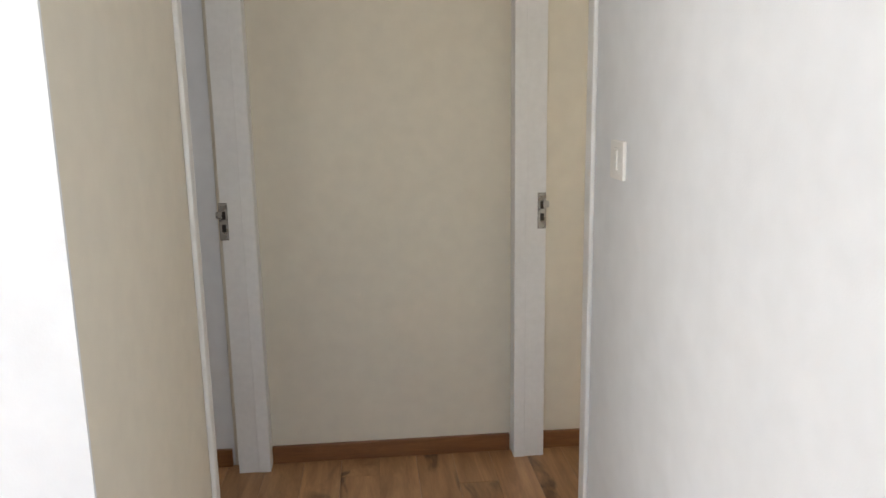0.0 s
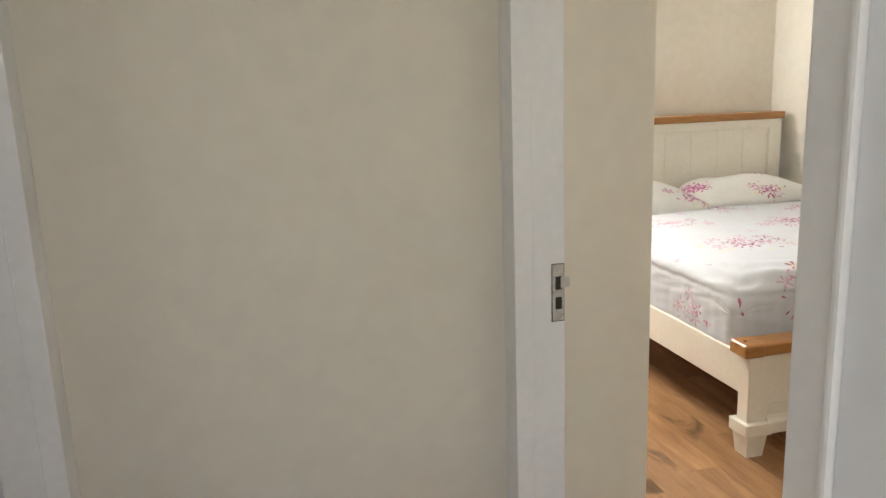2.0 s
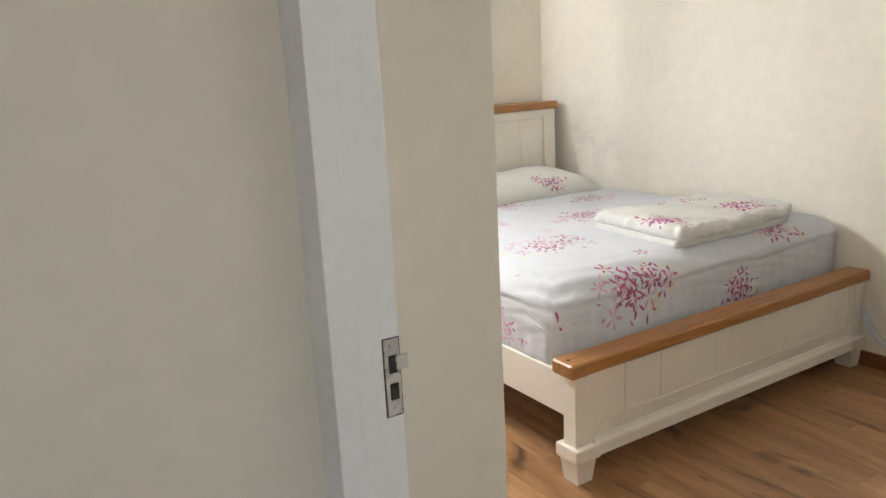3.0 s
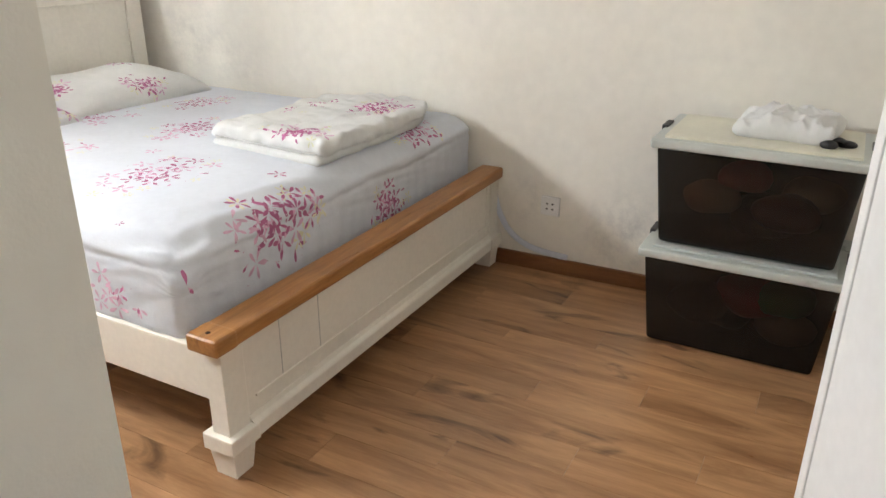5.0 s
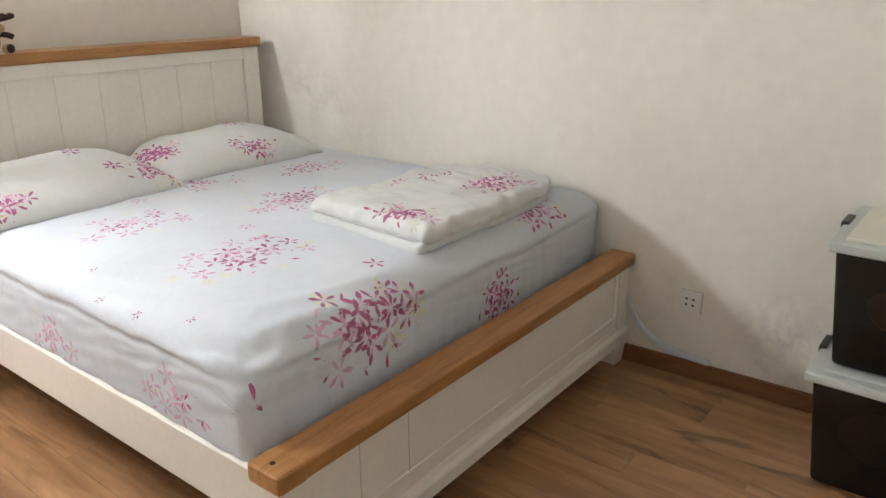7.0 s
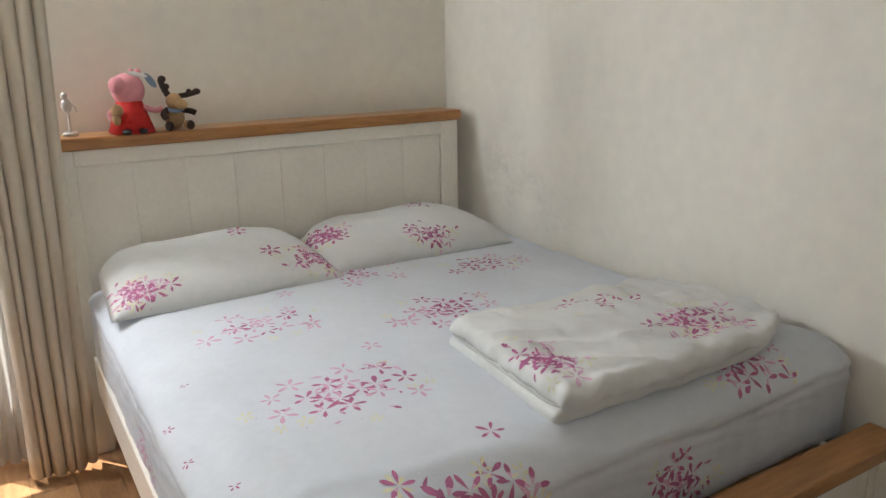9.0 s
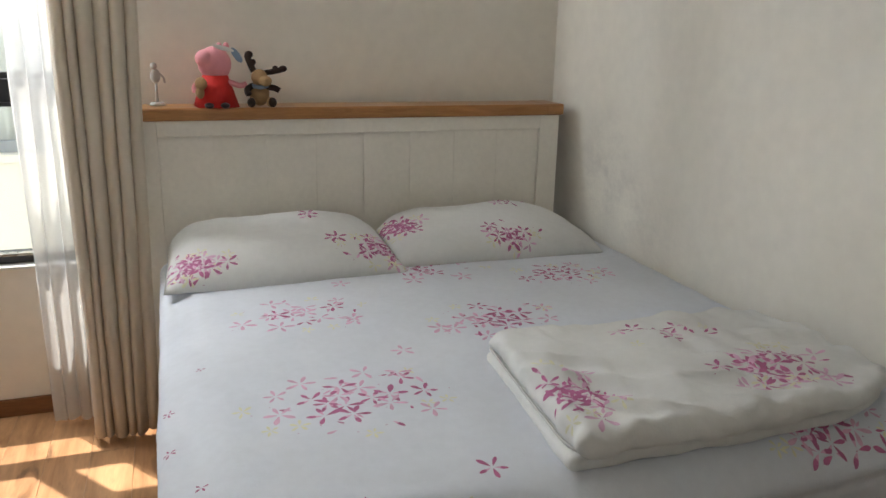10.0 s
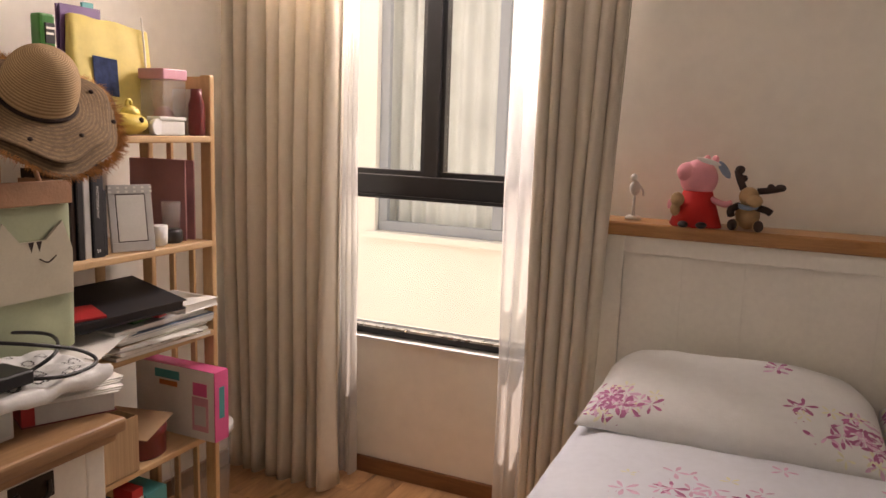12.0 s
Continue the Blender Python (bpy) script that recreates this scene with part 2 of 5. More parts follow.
GLASS = clear("window_glass", (0.9, 0.95, 0.95), 0.95, 0.02)
CLEARP = clear("clear_plastic", (0.75, 0.72, 0.68), 0.84, 0.10)
BLACK = mk("black_plastic", (0.012, 0.012, 0.013), 0.4, 0.1, 10.0)
STRAW = mk("woven_straw", (0.60, 0.42, 0.235), 0.85, 0.05, 40.0, 0.9, 500)
STRAWM = mk("woven_straw_shade", (0.36, 0.225, 0.11), 0.9, 0.06, 40.0)
STRAWB = mk("brim_straw_strand", (0.17, 0.105, 0.055), 0.9, 0.1, 90.0)
STRAWD = mk("dark_straw_brim", (0.26, 0.165, 0.085), 0.9, 0.16, 90.0, 1.0, 420)
FRINGE = mk("straw_fringe", (0.52, 0.23, 0.075), 0.9, 0.2, 60.0, 0.8, 300)
PINK = mk("pink_plush", (0.72, 0.30, 0.33), 0.95, 0.04, 20.0, 0.5, 500)
RED = mk("red_felt", (0.55, 0.02, 0.015), 0.9, 0.06, 20.0, 0.4, 400)
TAN = mk("tan_plush", (0.40, 0.25, 0.12), 0.95, 0.1, 30.0, 0.6, 400)
BROWN = mk("dark_brown_plush", (0.035, 0.018, 0.012), 0.95, 0.1, 30.0, 0.6, 400)
BLUEG = mk("blue_grey_felt", (0.20, 0.27, 0.36), 0.9, 0.08, 20.0)
YEL = mk("yellow_plastic", (0.70, 0.52, 0.10), 0.4, 0.1, 7.0)
YELB = mk("yellow_bag", (0.66, 0.52, 0.15), 0.6, 0.12, 5.0, 0.4, 14)
PURP = mk("purple_card", (0.16, 0.08, 0.22), 0.5, 0.05, 8.0)
GREEN = mk("green_tin", (0.03, 0.20, 0.035), 0.3, 0.05, 8.0)
PINKC = mk("hot_pink_card", (0.75, 0.12, 0.30), 0.4, 0.04, 8.0)
ROSE = mk("rose_plastic", (0.62, 0.30, 0.36), 0.35, 0.05, 8.0)
MAUVE = mk("mauve_card", (0.58, 0.29, 0.30), 0.5, 0.06, 8.0)
WHITEC = mk("white_paper", (0.78, 0.76, 0.71), 0.7, 0.03, 12.0)
GREYC = mk("grey_paper", (0.55, 0.54, 0.52), 0.6, 0.05, 12.0)
CARD = wood("corrugated_card", (0.40, 0.25, 0.13), (0.55, 0.37, 0.21), 0.8, (30.0, 30.0, 0.4), 3.0, 0.4)
KRAFT = mk("kraft_card", (0.42, 0.27, 0.15), 0.8, 0.06, 12.0)
REDC = mk("red_card", (0.50, 0.03, 0.03), 0.45, 0.06, 9.0)
DKRED = mk("dark_red_tin", (0.16, 0.012, 0.012), 0.35, 0.08, 9.0)
BLUE = mk("dark_blue_print", (0.035, 0.05, 0.11), 0.85, 0.2, 60.0, spec=0.1)
NAVY = mk("dark_folder", (0.016, 0.016, 0.020), 0.5, 0.1, 9.0)
TEAL = mk("teal_card", (0.06, 0.33, 0.33), 0.5, 0.06, 9.0)
ORANGE = mk("orange_card", (0.62, 0.20, 0.05), 0.5, 0.06, 9.0)
SAGE = mk("sage_canvas", (0.38, 0.42, 0.28), 0.9, 0.06, 9.0, 0.4, 500)
CANVAS = mk("cream_canvas", (0.52, 0.47, 0.36), 0.9, 0.05, 9.0, 0.4, 500)
LEATHER = mk("tan_leather", (0.42, 0.22, 0.12), 0.6, 0.08, 14.0, 0.3, 120)
FROST = mk("frosted_figure", (0.50, 0.47, 0.42), 0.3, 0.04, 10.0)
BRONZE = mk("dark_bronze", (0.045, 0.032, 0.022), 0.4, 0.15, 25.0, 0.2, 80, metal=0.7)
FACADE = mk("cream_render", (0.83, 0.81, 0.73), 0.85, 0.04, 0.8, 0.2, 30, stain=((0.6, 0.55, 0.42), 1.3, 0.66, 0.8))
GREYF = mk("grey_window_frame", (0.30, 0.33, 0.36), 0.5, 0.04, 6.0)
FCURT = mk("neighbour_curtain", (0.62, 0.66, 0.64), 0.9, 0.06, 3.0)
GROUNDM = mk("paving", (0.34, 0.33, 0.30), 0.9, 0.1, 0.5, 0.3, 8)

# ---------------------------------------------------------------- mesh helpers


def box(bm, x0, x1, y0, y1, z0, z1, bevel=0.0, seg=2, mi=0):
    r = bmesh.ops.create_cube(bm, size=1.0, matrix=Matrix.Translation(((x0 + x1) / 2, (y0 + y1) / 2, (z0 + z1) / 2)) @ Matrix.Diagonal((x1 - x0, y1 - y0, z1 - z0, 1)))
    vs = r["verts"]
    fs = {f for v in vs for f in v.link_faces}
    if bevel:
        es = list({e for v in vs for e in v.link_edges})
        rb = bmesh.ops.bevel(bm, geom=es, offset=bevel, segments=seg, profile=0.6, affect="EDGES", clamp_overlap=True)
        fs = {f for f in fs if f.is_valid} | set(rb["faces"])
    for f in fs:
        if f.is_valid:
            f.material_index = mi
            f.smooth = False
    return vs


def mesh_ob(name, bm, mats, smooth=False, matrix=None):
    me = bpy.data.meshes.new(name)
    if matrix is not None:
        bm.transform(matrix)
    bmesh.ops.recalc_face_normals(bm, faces=bm.faces)
    bm.to_mesh(me)
    bm.free()
    for m in (mats if isinstance(mats, (list, tuple)) else [mats]):
        me.materials.append(m)
    if smooth:
        for p in me.polygons:
            p.use_smooth = True
    return new(name, me)


def part(name, bm, material, parent, label="", smooth=False, matrix=None):
    ob = mesh_ob(name, bm, material, smooth, matrix)
    ob.parent = parent
    return tagged(ob, label) if label else ob


def thing(name, x, y, z, label, category, group="", kind=""):
    """An Empty at the base of a thing whose parts are in world places; parts are kept where they are."""
    return tagged(new(name), label, category, group, kind)


def bx(x0, x1, y0, y1, z0, z1, bevel=0.0, seg=2):
    bm = bmesh.new()
    box(bm, x0, x1, y0, y1, z0, z1, bevel, seg)
    return bm


def cyl(bm, p, q, r0, r1=None, seg=20, mi=0):
    p, q = Vector(p), Vector(q)
    d = q - p
    m = Matrix.Translation((p + q) / 2) @ d.to_track_quat("Z", "Y").to_matrix().to_4x4()
    r = bmesh.ops.create_cone(bm, cap_ends=True, segments=seg, radius1=r0, radius2=r0 if r1 is None else r1, depth=d.length, matrix=m)
    for f in {f for v in r["verts"] for f in v.link_faces}:
        f.material_index = mi
        f.smooth = len(f.verts) == 4
    return r["verts"]


def ball(bm, c, rx, ry, rz, seg=20, mi=0, turn=None):
    m = Matrix.Translation(c) @ (turn if turn is not None else Matrix()) @ Matrix.Diagonal((rx, ry, rz, 1))
    r = bmesh.ops.create_uvsphere(bm, u_segments=seg, v_segments=max(8, seg // 2), radius=1, matrix=m)
    for f in {f for v in r["verts"] for f in v.link_faces}:
        f.material_index = mi
        f.smooth = True


def tube(bm, pts, r, seg=8, mi=0):
    """A round cord through points, smoothed."""
    P = [Vector(p) for p in pts]
    out = []
    for i in range(len(P) - 1):
        a, b, c, d = P[max(0, i - 1)], P[i], P[i + 1], P[min(len(P) - 1, i + 2)]
        for k in range(6):
            t = k / 6
            out.append(0.5 * ((2 * b) + (c - a) * t + (2 * a - 5 * b + 4 * c - d) * t * t + (3 * b - a - 3 * c + d) * t ** 3))
    out.append(P[-1])
    rings = []
    for i, p in enumerate(out):
        d = (out[min(i + 1, len(out) - 1)] - out[max(i - 1, 0)]).normalized()
        u = d.orthogonal().normalized() if not rings else (prev - d * prev.dot(d)).normalized()
        prev = u
        w = d.cross(u)
        rings.append([bm.verts.new(p + (u * math.cos(2 * math.pi * k / seg) + w * math.sin(2 * math.pi * k / seg)) * r) for k in range(seg)])
    for a, b in zip(rings, rings[1:]):
        for k in range(seg):
            f = bm.faces.new((a[k], a[(k + 1) % seg], b[(k + 1) % seg], b[k]))
            f.material_index, f.smooth = mi, True
    for ring in (rings[0], rings[-1]):
        bm.faces.new(ring).material_index = mi


def soft_box(x0, x1, y0, y1, z0, z1, r, n=24, nz=6, wob=0.0, ws=4.0, seed=0.0, puff=0.0):
    """A padded block: rounded edges, small folds, slightly domed top."""
    bm = bmesh.new()
    c = Vector(((x0 + x1) / 2, (y0 + y1) / 2, (z0 + z1) / 2))
    h = Vector(((x1 - x0) / 2, (y1 - y0) / 2, (z1 - z0) / 2))
    seen = {}

    def vert(u, v, w):
        key = (round(u, 5), round(v, 5), round(w, 5))
        if key in seen:
            return seen[key]
        p = Vector((u * h.x, v * h.y, w * h.z))
        inner = Vector((max(-h.x + r, min(h.x - r, p.x)), max(-h.y + r, min(h.y - r, p.y)), max(-h.z + r, min(h.z - r, p.z))))
        d = p - inner
        if d.length > 1e-6:
            p = inner + d.normalized() * min(r, d.length if d.length < r else r)
        if puff:
            p.z += puff * (1 - u * u) * (1 - v * v) * (1 if w > 0 else 0.3 * -1) * abs(w)
        q = c + p
        if wob:
            q += Vector((noise.noise(q * ws + Vector((seed, 0, 0))), noise.noise(q * ws + Vector((0, seed + 9, 0))), noise.noise(q * ws * 1.3 + Vector((0, 0, seed + 5))))) * wob
        seen[key] = bm.verts.new(q)
        return seen[key]

    def quad(f, na, nb):
        for i in range(na):
            for j in range(nb):
                a = [-1 + 2 * (i + s) / na for s in (0, 1)]
                b = [-1 + 2 * (j + s) / nb for s in (0, 1)]
                vs = [vert(*f(a[0], b[0])), vert(*f(a[1], b[0])), vert(*f(a[1], b[1])), vert(*f(a[0], b[1]))]
                if len(set(vs)) == 4:
                    try:
                        bm.faces.new(vs).smooth = True
                    except ValueError:
                        pass

    quad(lambda a, b: (a, b, 1), n, n)
    quad(lambda a, b: (a, b, -1), n, n)
    quad(lambda a, b: (a, -1, b), n, nz)
    quad(lambda a, b: (a, 1, b), n, nz)
    quad(lambda a, b: (-1, a, b), n, nz)
    quad(lambda a, b: (1, a, b), n, nz)
    return bm


# ---------------------------------------------------------------- structure
H = 2.6
Y_N, X_W, Y_S = 0.185, -3.46, -3.775


def wall(name, boxes, material, label, bevel=0.0):
    bm = bmesh.new()
    for b in boxes:
        box(bm, *b)
    return tagged(mesh_ob(name, bm, material), label, "wall", kind="structure")


def east_x(y):
    return 0.003 - 0.03 * (y + 2.75)


floor_bm = bx(-6.6, -2.88, -7.0, 0.40, -0.12, -0.012)
box(floor_bm, -2.88, 0.15, -3.78, 0.40, -0.12, -0.012)
floor = tagged(mesh_ob("floor", floor_bm, BASEW), "brown wood laminate floor of narrow boards", "floor", kind="structure")
wall("wall_north", [(X_W - 0.14, -3.22, Y_N, 0.40, 0, H), (-2.02, 0.2, Y_N, 0.40, 0, H), (-3.22, -2.02, Y_N, 0.40, 0, 0.605), (-3.22, -2.02, Y_N, 0.40, 2.38, H)], WALL, "cream painted bedroom wall with the window")
bm = bmesh.new()
vs = box(bm, 0.0, 0.15, -3.95, 0.42, 0, H)
for v in vs:
    v.co.x += east_x(v.co.y)
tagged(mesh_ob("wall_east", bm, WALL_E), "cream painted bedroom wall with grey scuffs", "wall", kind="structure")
wall("wall_west", [(X_W - 0.14, X_W, -2.655, Y_N, 0, H)], WALL, "cream painted wall behind the bookshelf")
wall("wall_hall_end", [(-4.131, -2.652, -2.785, -2.655, 0, H)], WALL_H, "beige painted wall closing the hall")
wall("wall_west_room", [(-6.6, -4.132, -2.785, -2.655, 0, H)], WALL_W, "white painted wall of the opposite room")
wall("wall_south", [(-2.88, 0.2, -3.90, Y_S, 0, H)], WALL, "cream painted bedroom wall by the door")
wall("wall_hall_east", [(-3.01, -2.88, -7.0, -3.755, 0, H), (-3.01, -2.88, -3.755, -2.785, 2.1, H)], WALL_W, "white painted hall wall with a light switch")
wall("wall_hall_west", [(-4.13, -4.0, -4.512, -3.73, 0, H), (-4.13, -4.0, -3.73, -2.785, 2.1, H)], WALL_H, "beige painted hall wall beside a doorway")
wall("wall_living_north", [(-6.6, -4.13, -4.52, -4.40, 0, H), (-4.13, -4.0, -4.52, -4.5125, 0, H)], WALL_W, "white painted living room wall")
wall("wall_living_west", [(-6.7, -6.6, -7.0, -2.655, 0, H)], WALL_W, "white painted living room wall")
# unseen wall; its opening is invented to hold the hall fill lamp
wall("wall_living_south", [(-6.7, -4.72, -7.12, -7.0, 0, H), (-3.28, -2.88, -7.12, -7.0, 0, H), (-4.72, -3.28, -7.12, -7.0, 0, 0.93), (-4.72, -3.28, -7.12, -7.0, 2.27, H)], WALL_W, "white painted living room wall")
tagged(mesh_ob("ceiling", bx(-6.7, 0.3, -7.12, 0.40, H, H + 0.12), CEIL), "plain white ceiling", "ceiling", kind="structure")


def baseboard(name, x0, x1, y0, y1, matrix=None):
    bm = bx(x0, x1, y0, y1, 0.0, 0.072, 0.004, 2)
    return tagged(mesh_ob(name, bm, BASEW, matrix=matrix), "brown wooden baseboard along the wall", "baseboard", kind="structure")


baseboard("baseboard_north", -3.46, -0.1, Y_N - 0.014, Y_N + 0.004)
bm = bx(-0.014, 0.004, Y_S, Y_N - 0.014, 0.0, 0.072, 0.004, 2)
for v in bm.verts:
    v.co.x += east_x(v.co.y)
tagged(mesh_ob("baseboard_east", bm, BASEW), "brown wooden baseboard along the scuffed wall", "baseboard", kind="structure")
baseboard("baseboard_west", X_W - 0.004, X_W + 0.014, -2.655, Y_N - 0.014)
baseboard("baseboard_south", -2.0, -0.02, Y_S - 0.004, Y_S + 0.014)
baseboard("baseboard_hall_end", -3.985, -3.035, -2.799, -2.781)
baseboard("baseboard_door_stub", -2.898, -2.652, -2.799, -2.781)
baseboard("baseboard_west_room", -6.5, -4.14, -2.799, -2.781)


def door_frame(name, x0, x1, y_far, y_near, face, label):
    """A white painted door lining in a wall that runs along y: far and near jambs with stops, a head and casings on the hall side."""
    t = tagged(new(name), label, "door frame", kind="structure")
    sgn = 1 if face > (x0 + x1) / 2 else -1
    # far jamb in two steps, the hall part standing proud as the stop
    xs = sorted((face, face - sgn * 0.045))
    part("jamb", bx(xs[0], xs[1], y_far - 0.078, y_far, 0, 2.06, 0.003), TRIMW, t)
    xs2 = sorted((face - sgn * 0.045, face - sgn * 0.121))
    part("jamb", bx(xs2[0], xs2[1], y_far - 0.073, y_far, 0, 2.06, 0.002), TRIMW, t)
    part("jamb", bx(min(x0, x1), max(x0, x1), y_near, y_near + 0.024, 0, 2.06, 0.003), TRIMW, t)
    part("head", bx(min(x0, x1), max(x0, x1), y_near + 0.024, y_far - 0.078, 2.06, 2.1, 0.003), TRIMW, t)
    wall_face = x1 if sgn > 0 else x0
    c0, c1 = sorted((wall_face, wall_face + sgn * 0.007))
    part("casing", bx(c0, c1, y_near - 0.034, y_near + 0.022, 0, 2.13, 0.004), TRIMW, t)
    d0, d1 = sorted((wall_face, wall_face + sgn * 0.013))
    part("casing", bx(d0, d1, y_near - 0.048, y_near - 0.034, 0, 2.13, 0.005), TRIMW, t)
    return t


door_frame("door_frame_bedroom", -3.01, -2.895, -2.785, -3.755, -3.03, "white painted frame of the bedroom doorway")
door_frame("door_frame_west_room", -4.115, -4.0, -2.785, -3.735, -3.985, "white painted frame of the opposite doorway, scuffed")


def strike_plate(name, x, y, z, flip):
    t = thing(name, x, y, z, "worn steel strike plate let into the white door jamb", "strike plate", "door strike plates")
    s = -1 if flip else 1
    bm = bmesh.new()
    box(bm, -0.0145, 0.0135, -0.0025, 0, -0.066, 0.066, 0.0008, 1)
    part("plate", bm, STEEL, t)
    # backing a little wider than the plate, painting its shaded outline
    part("mortice_gap", bx(-0.0158, 0.0148, -0.0012, 0, -0.0675, 0.0675), DARK, t, "near-black backing painted as the shaded gap around the plate")
    bm = bmesh.new()
    box(bm, *sorted((s * 0.004, s * 0.024)), -0.0062, -0.0022, 0.012, 0.037, 0.0018, 2)
    box(bm, *sorted((s * 0.0225, s * 0.0265)), -0.006, 0.0, 0.013, 0.036, 0.0015, 2)
    part("lip", bm, STEEL, t, "bent steel lip beside the upper hole")
    for z0, z1 in ((0.008, 0.038), (-0.038, -0.010)):
        # solid near-black blocks paint the darkness of the bolt holes
        part("keeper_hole", bx(-0.007, 0.008, -0.0045, -0.001, z0, z1, 0.0006, 1), DARK, t, "near-black block painted as the shaded bolt hole")
    for zz in (0.054, -0.054):
        bm = bmesh.new()
        cyl(bm, (0, -0.0045, zz), (0, -0.001, zz), 0.0042, seg=12)
        part("screw", bm, STEEL, t)
    t.matrix_world = pose(x, y, z)
    return t


strike_plate("strike_plate", -2.925, -2.858, 0.993, False)
strike_plate("strike_plate", -4.096, -2.858, 0.987, True)


def light_switch(x, y, z):
    t = thing("light_switch", x, y, z, "white plastic rocker light switch on the hall wall", "light switch")
    part("plate", bx(-0.009, 0, -0.043, 0.043, -0.043, 0.043, 0.003, 3), PLAST, t)
    part("rocker", bx(-0.0125, -0.007, -0.009, 0.009, -0.022, 0.022, 0.0015, 2), PLAST, t)
    part("indicator", bx(-0.0105, -0.008, -0.012, 0.012, 0.026, 0.0275, 0.0003, 1), GREYC, t)
    t.matrix_world = pose(x, y, z)


light_switch(-3.01, -3.985, 1.275)


def outlet(x, y, z):
    t = thing("wall_outlet", x, y, z, "white five-hole power outlet on the scuffed wall", "outlet")
    # grey backing that paints the plate's shadow line on the wall
    part("rim", bx(-0.0025, 0, -0.0455, 0.0455, -0.0455, 0.0455, 0.001, 1), GREYC, t)
    part("plate", bx(-0.010, -0.001, -0.043, 0.043, -0.043, 0.043, 0.003, 3), PLAST, t)
    part("face", bx(-0.0105, -0.008, -0.03, 0.03, -0.03, 0.03, 0.001, 2), PLAST, t)
    for dy, dz in ((-0.013, 0.012), (0.013, 0.012), (-0.013, -0.012), (0.013, -0.012)):
        # solid near-black blocks paint the darkness of the plug holes
        part("slot", bx(-0.0125, -0.009, dy - 0.0045, dy + 0.0045, dz - 0.0035, dz + 0.0035, 0.0005, 1), DARK, t)
    t.matrix_world = pose(x, y, z, 0, 0, -1.7)


outlet(east_x(-2.3), -2.30, 0.318)


def door_leaf():
    t = tagged(new("door_leaf"), "white painted bedroom door standing open", "door")
    part("panel", bx(0.0, 0.82, -0.04, 0.0, 0.008, 2.05, 0.004), TRIMW, t)
    # white strip added over the leaf's free edge, slightly paler than the panel
    part("edge_band", bx(0.80, 0.823, -0.043, 0.003, 0.008, 2.05, 0.003), PLAST, t, "smooth white strip added along the free edge")
    for z in (0.25, 1.0, 1.8):
        bm = bmesh.new()
        cyl(bm, (-0.004, 0.004, z - 0.05), (-0.004, 0.004, z + 0.05), 0.007, seg=12)
        part("hinge", bm, STEEL, t)
    t.matrix_world = pose(-2.888, -3.705, 0, 0, 0, 20.0)


door_leaf()

# ---------------------------------------------------------------- window and outside


def window():
    t = tagged(new("window_1"), "black aluminium window with clear panes and sheer light", "window", kind="structure")
    x0, x1, z0, z1, ya, yb = -3.22, -2.02, 0.605, 2.38, 0.222, 0.292
    for n, b in (("window_frame", (x0, x1, ya, yb, z0 + 0.012, z0 + 0.05)), ("window_frame", (x0, x1, ya, yb, z1 - 0.05, z1)),
                 ("window_frame", (x0, x0 + 0.05, ya, yb, z0 + 0.05, z1 - 0.05)), ("window_frame", (x1 - 0.05, x1, ya, yb, z0 + 0.05, z1 - 0.05)),
                 ("transom", (x0 + 0.05, x1 - 0.05, ya - 0.012, yb, 1.226, 1.309)), ("mullion", (-2.656, -2.588, ya - 0.004, yb, 1.309, z1 - 0.05))):
        part(n, bx(*b, 0.004), FRAMEB, t)
    part("bead", bx(x0 + 0.05, x1 - 0.05, ya - 0.018, ya, 1.211, 1.226, 0.002), FRAMEB, t)
    part("track", bx(x0, x1, ya - 0.022, ya + 0.01, z0 + 0.046, z0 + 0.056, 0.001), STEEL, t, "bare aluminium lower track")
    for a, b in ((x0 + 0.05, -2.656), (-2.588, x1 - 0.05)):
        sash = part("sash", bx(a, b, ya + 0.012, yb - 0.012, 1.309, 1.331, 0.002), FRAMEB, t)
        part("sash_stile", bx(a, a + 0.018, ya + 0.012, yb - 0.012, 1.331, z1 - 0.05, 0.002), FRAMEB, t)
        part("sash_stile", bx(b - 0.018, b, ya + 0.012, yb - 0.012, 1.331, z1 - 0.05, 0.002), FRAMEB, t)
        p = part("pane", bx(a + 0.018, b - 0.018, 0.256, 0.260, 1.331, z1 - 0.05), GLASS, t)
        p.visible_shadow = False
    p = part("pane", bx(x0 + 0.05, x1 - 0.05, 0.256, 0.260, z0 + 0.05, 1.226), GLASS, t)
    p.visible_shadow = False
    part("window_sill", bx(x0, x1, Y_N - 0.012, ya - 0.001, z0, z0 + 0.012, 0.003), TRIMW, t)
    return t


window()

tagged(mesh_ob("ground", bx(-400, 400, -400, 400, -6.3, -6.2), GROUNDM), "grey paved ground far below the window", "ground", kind="structure")


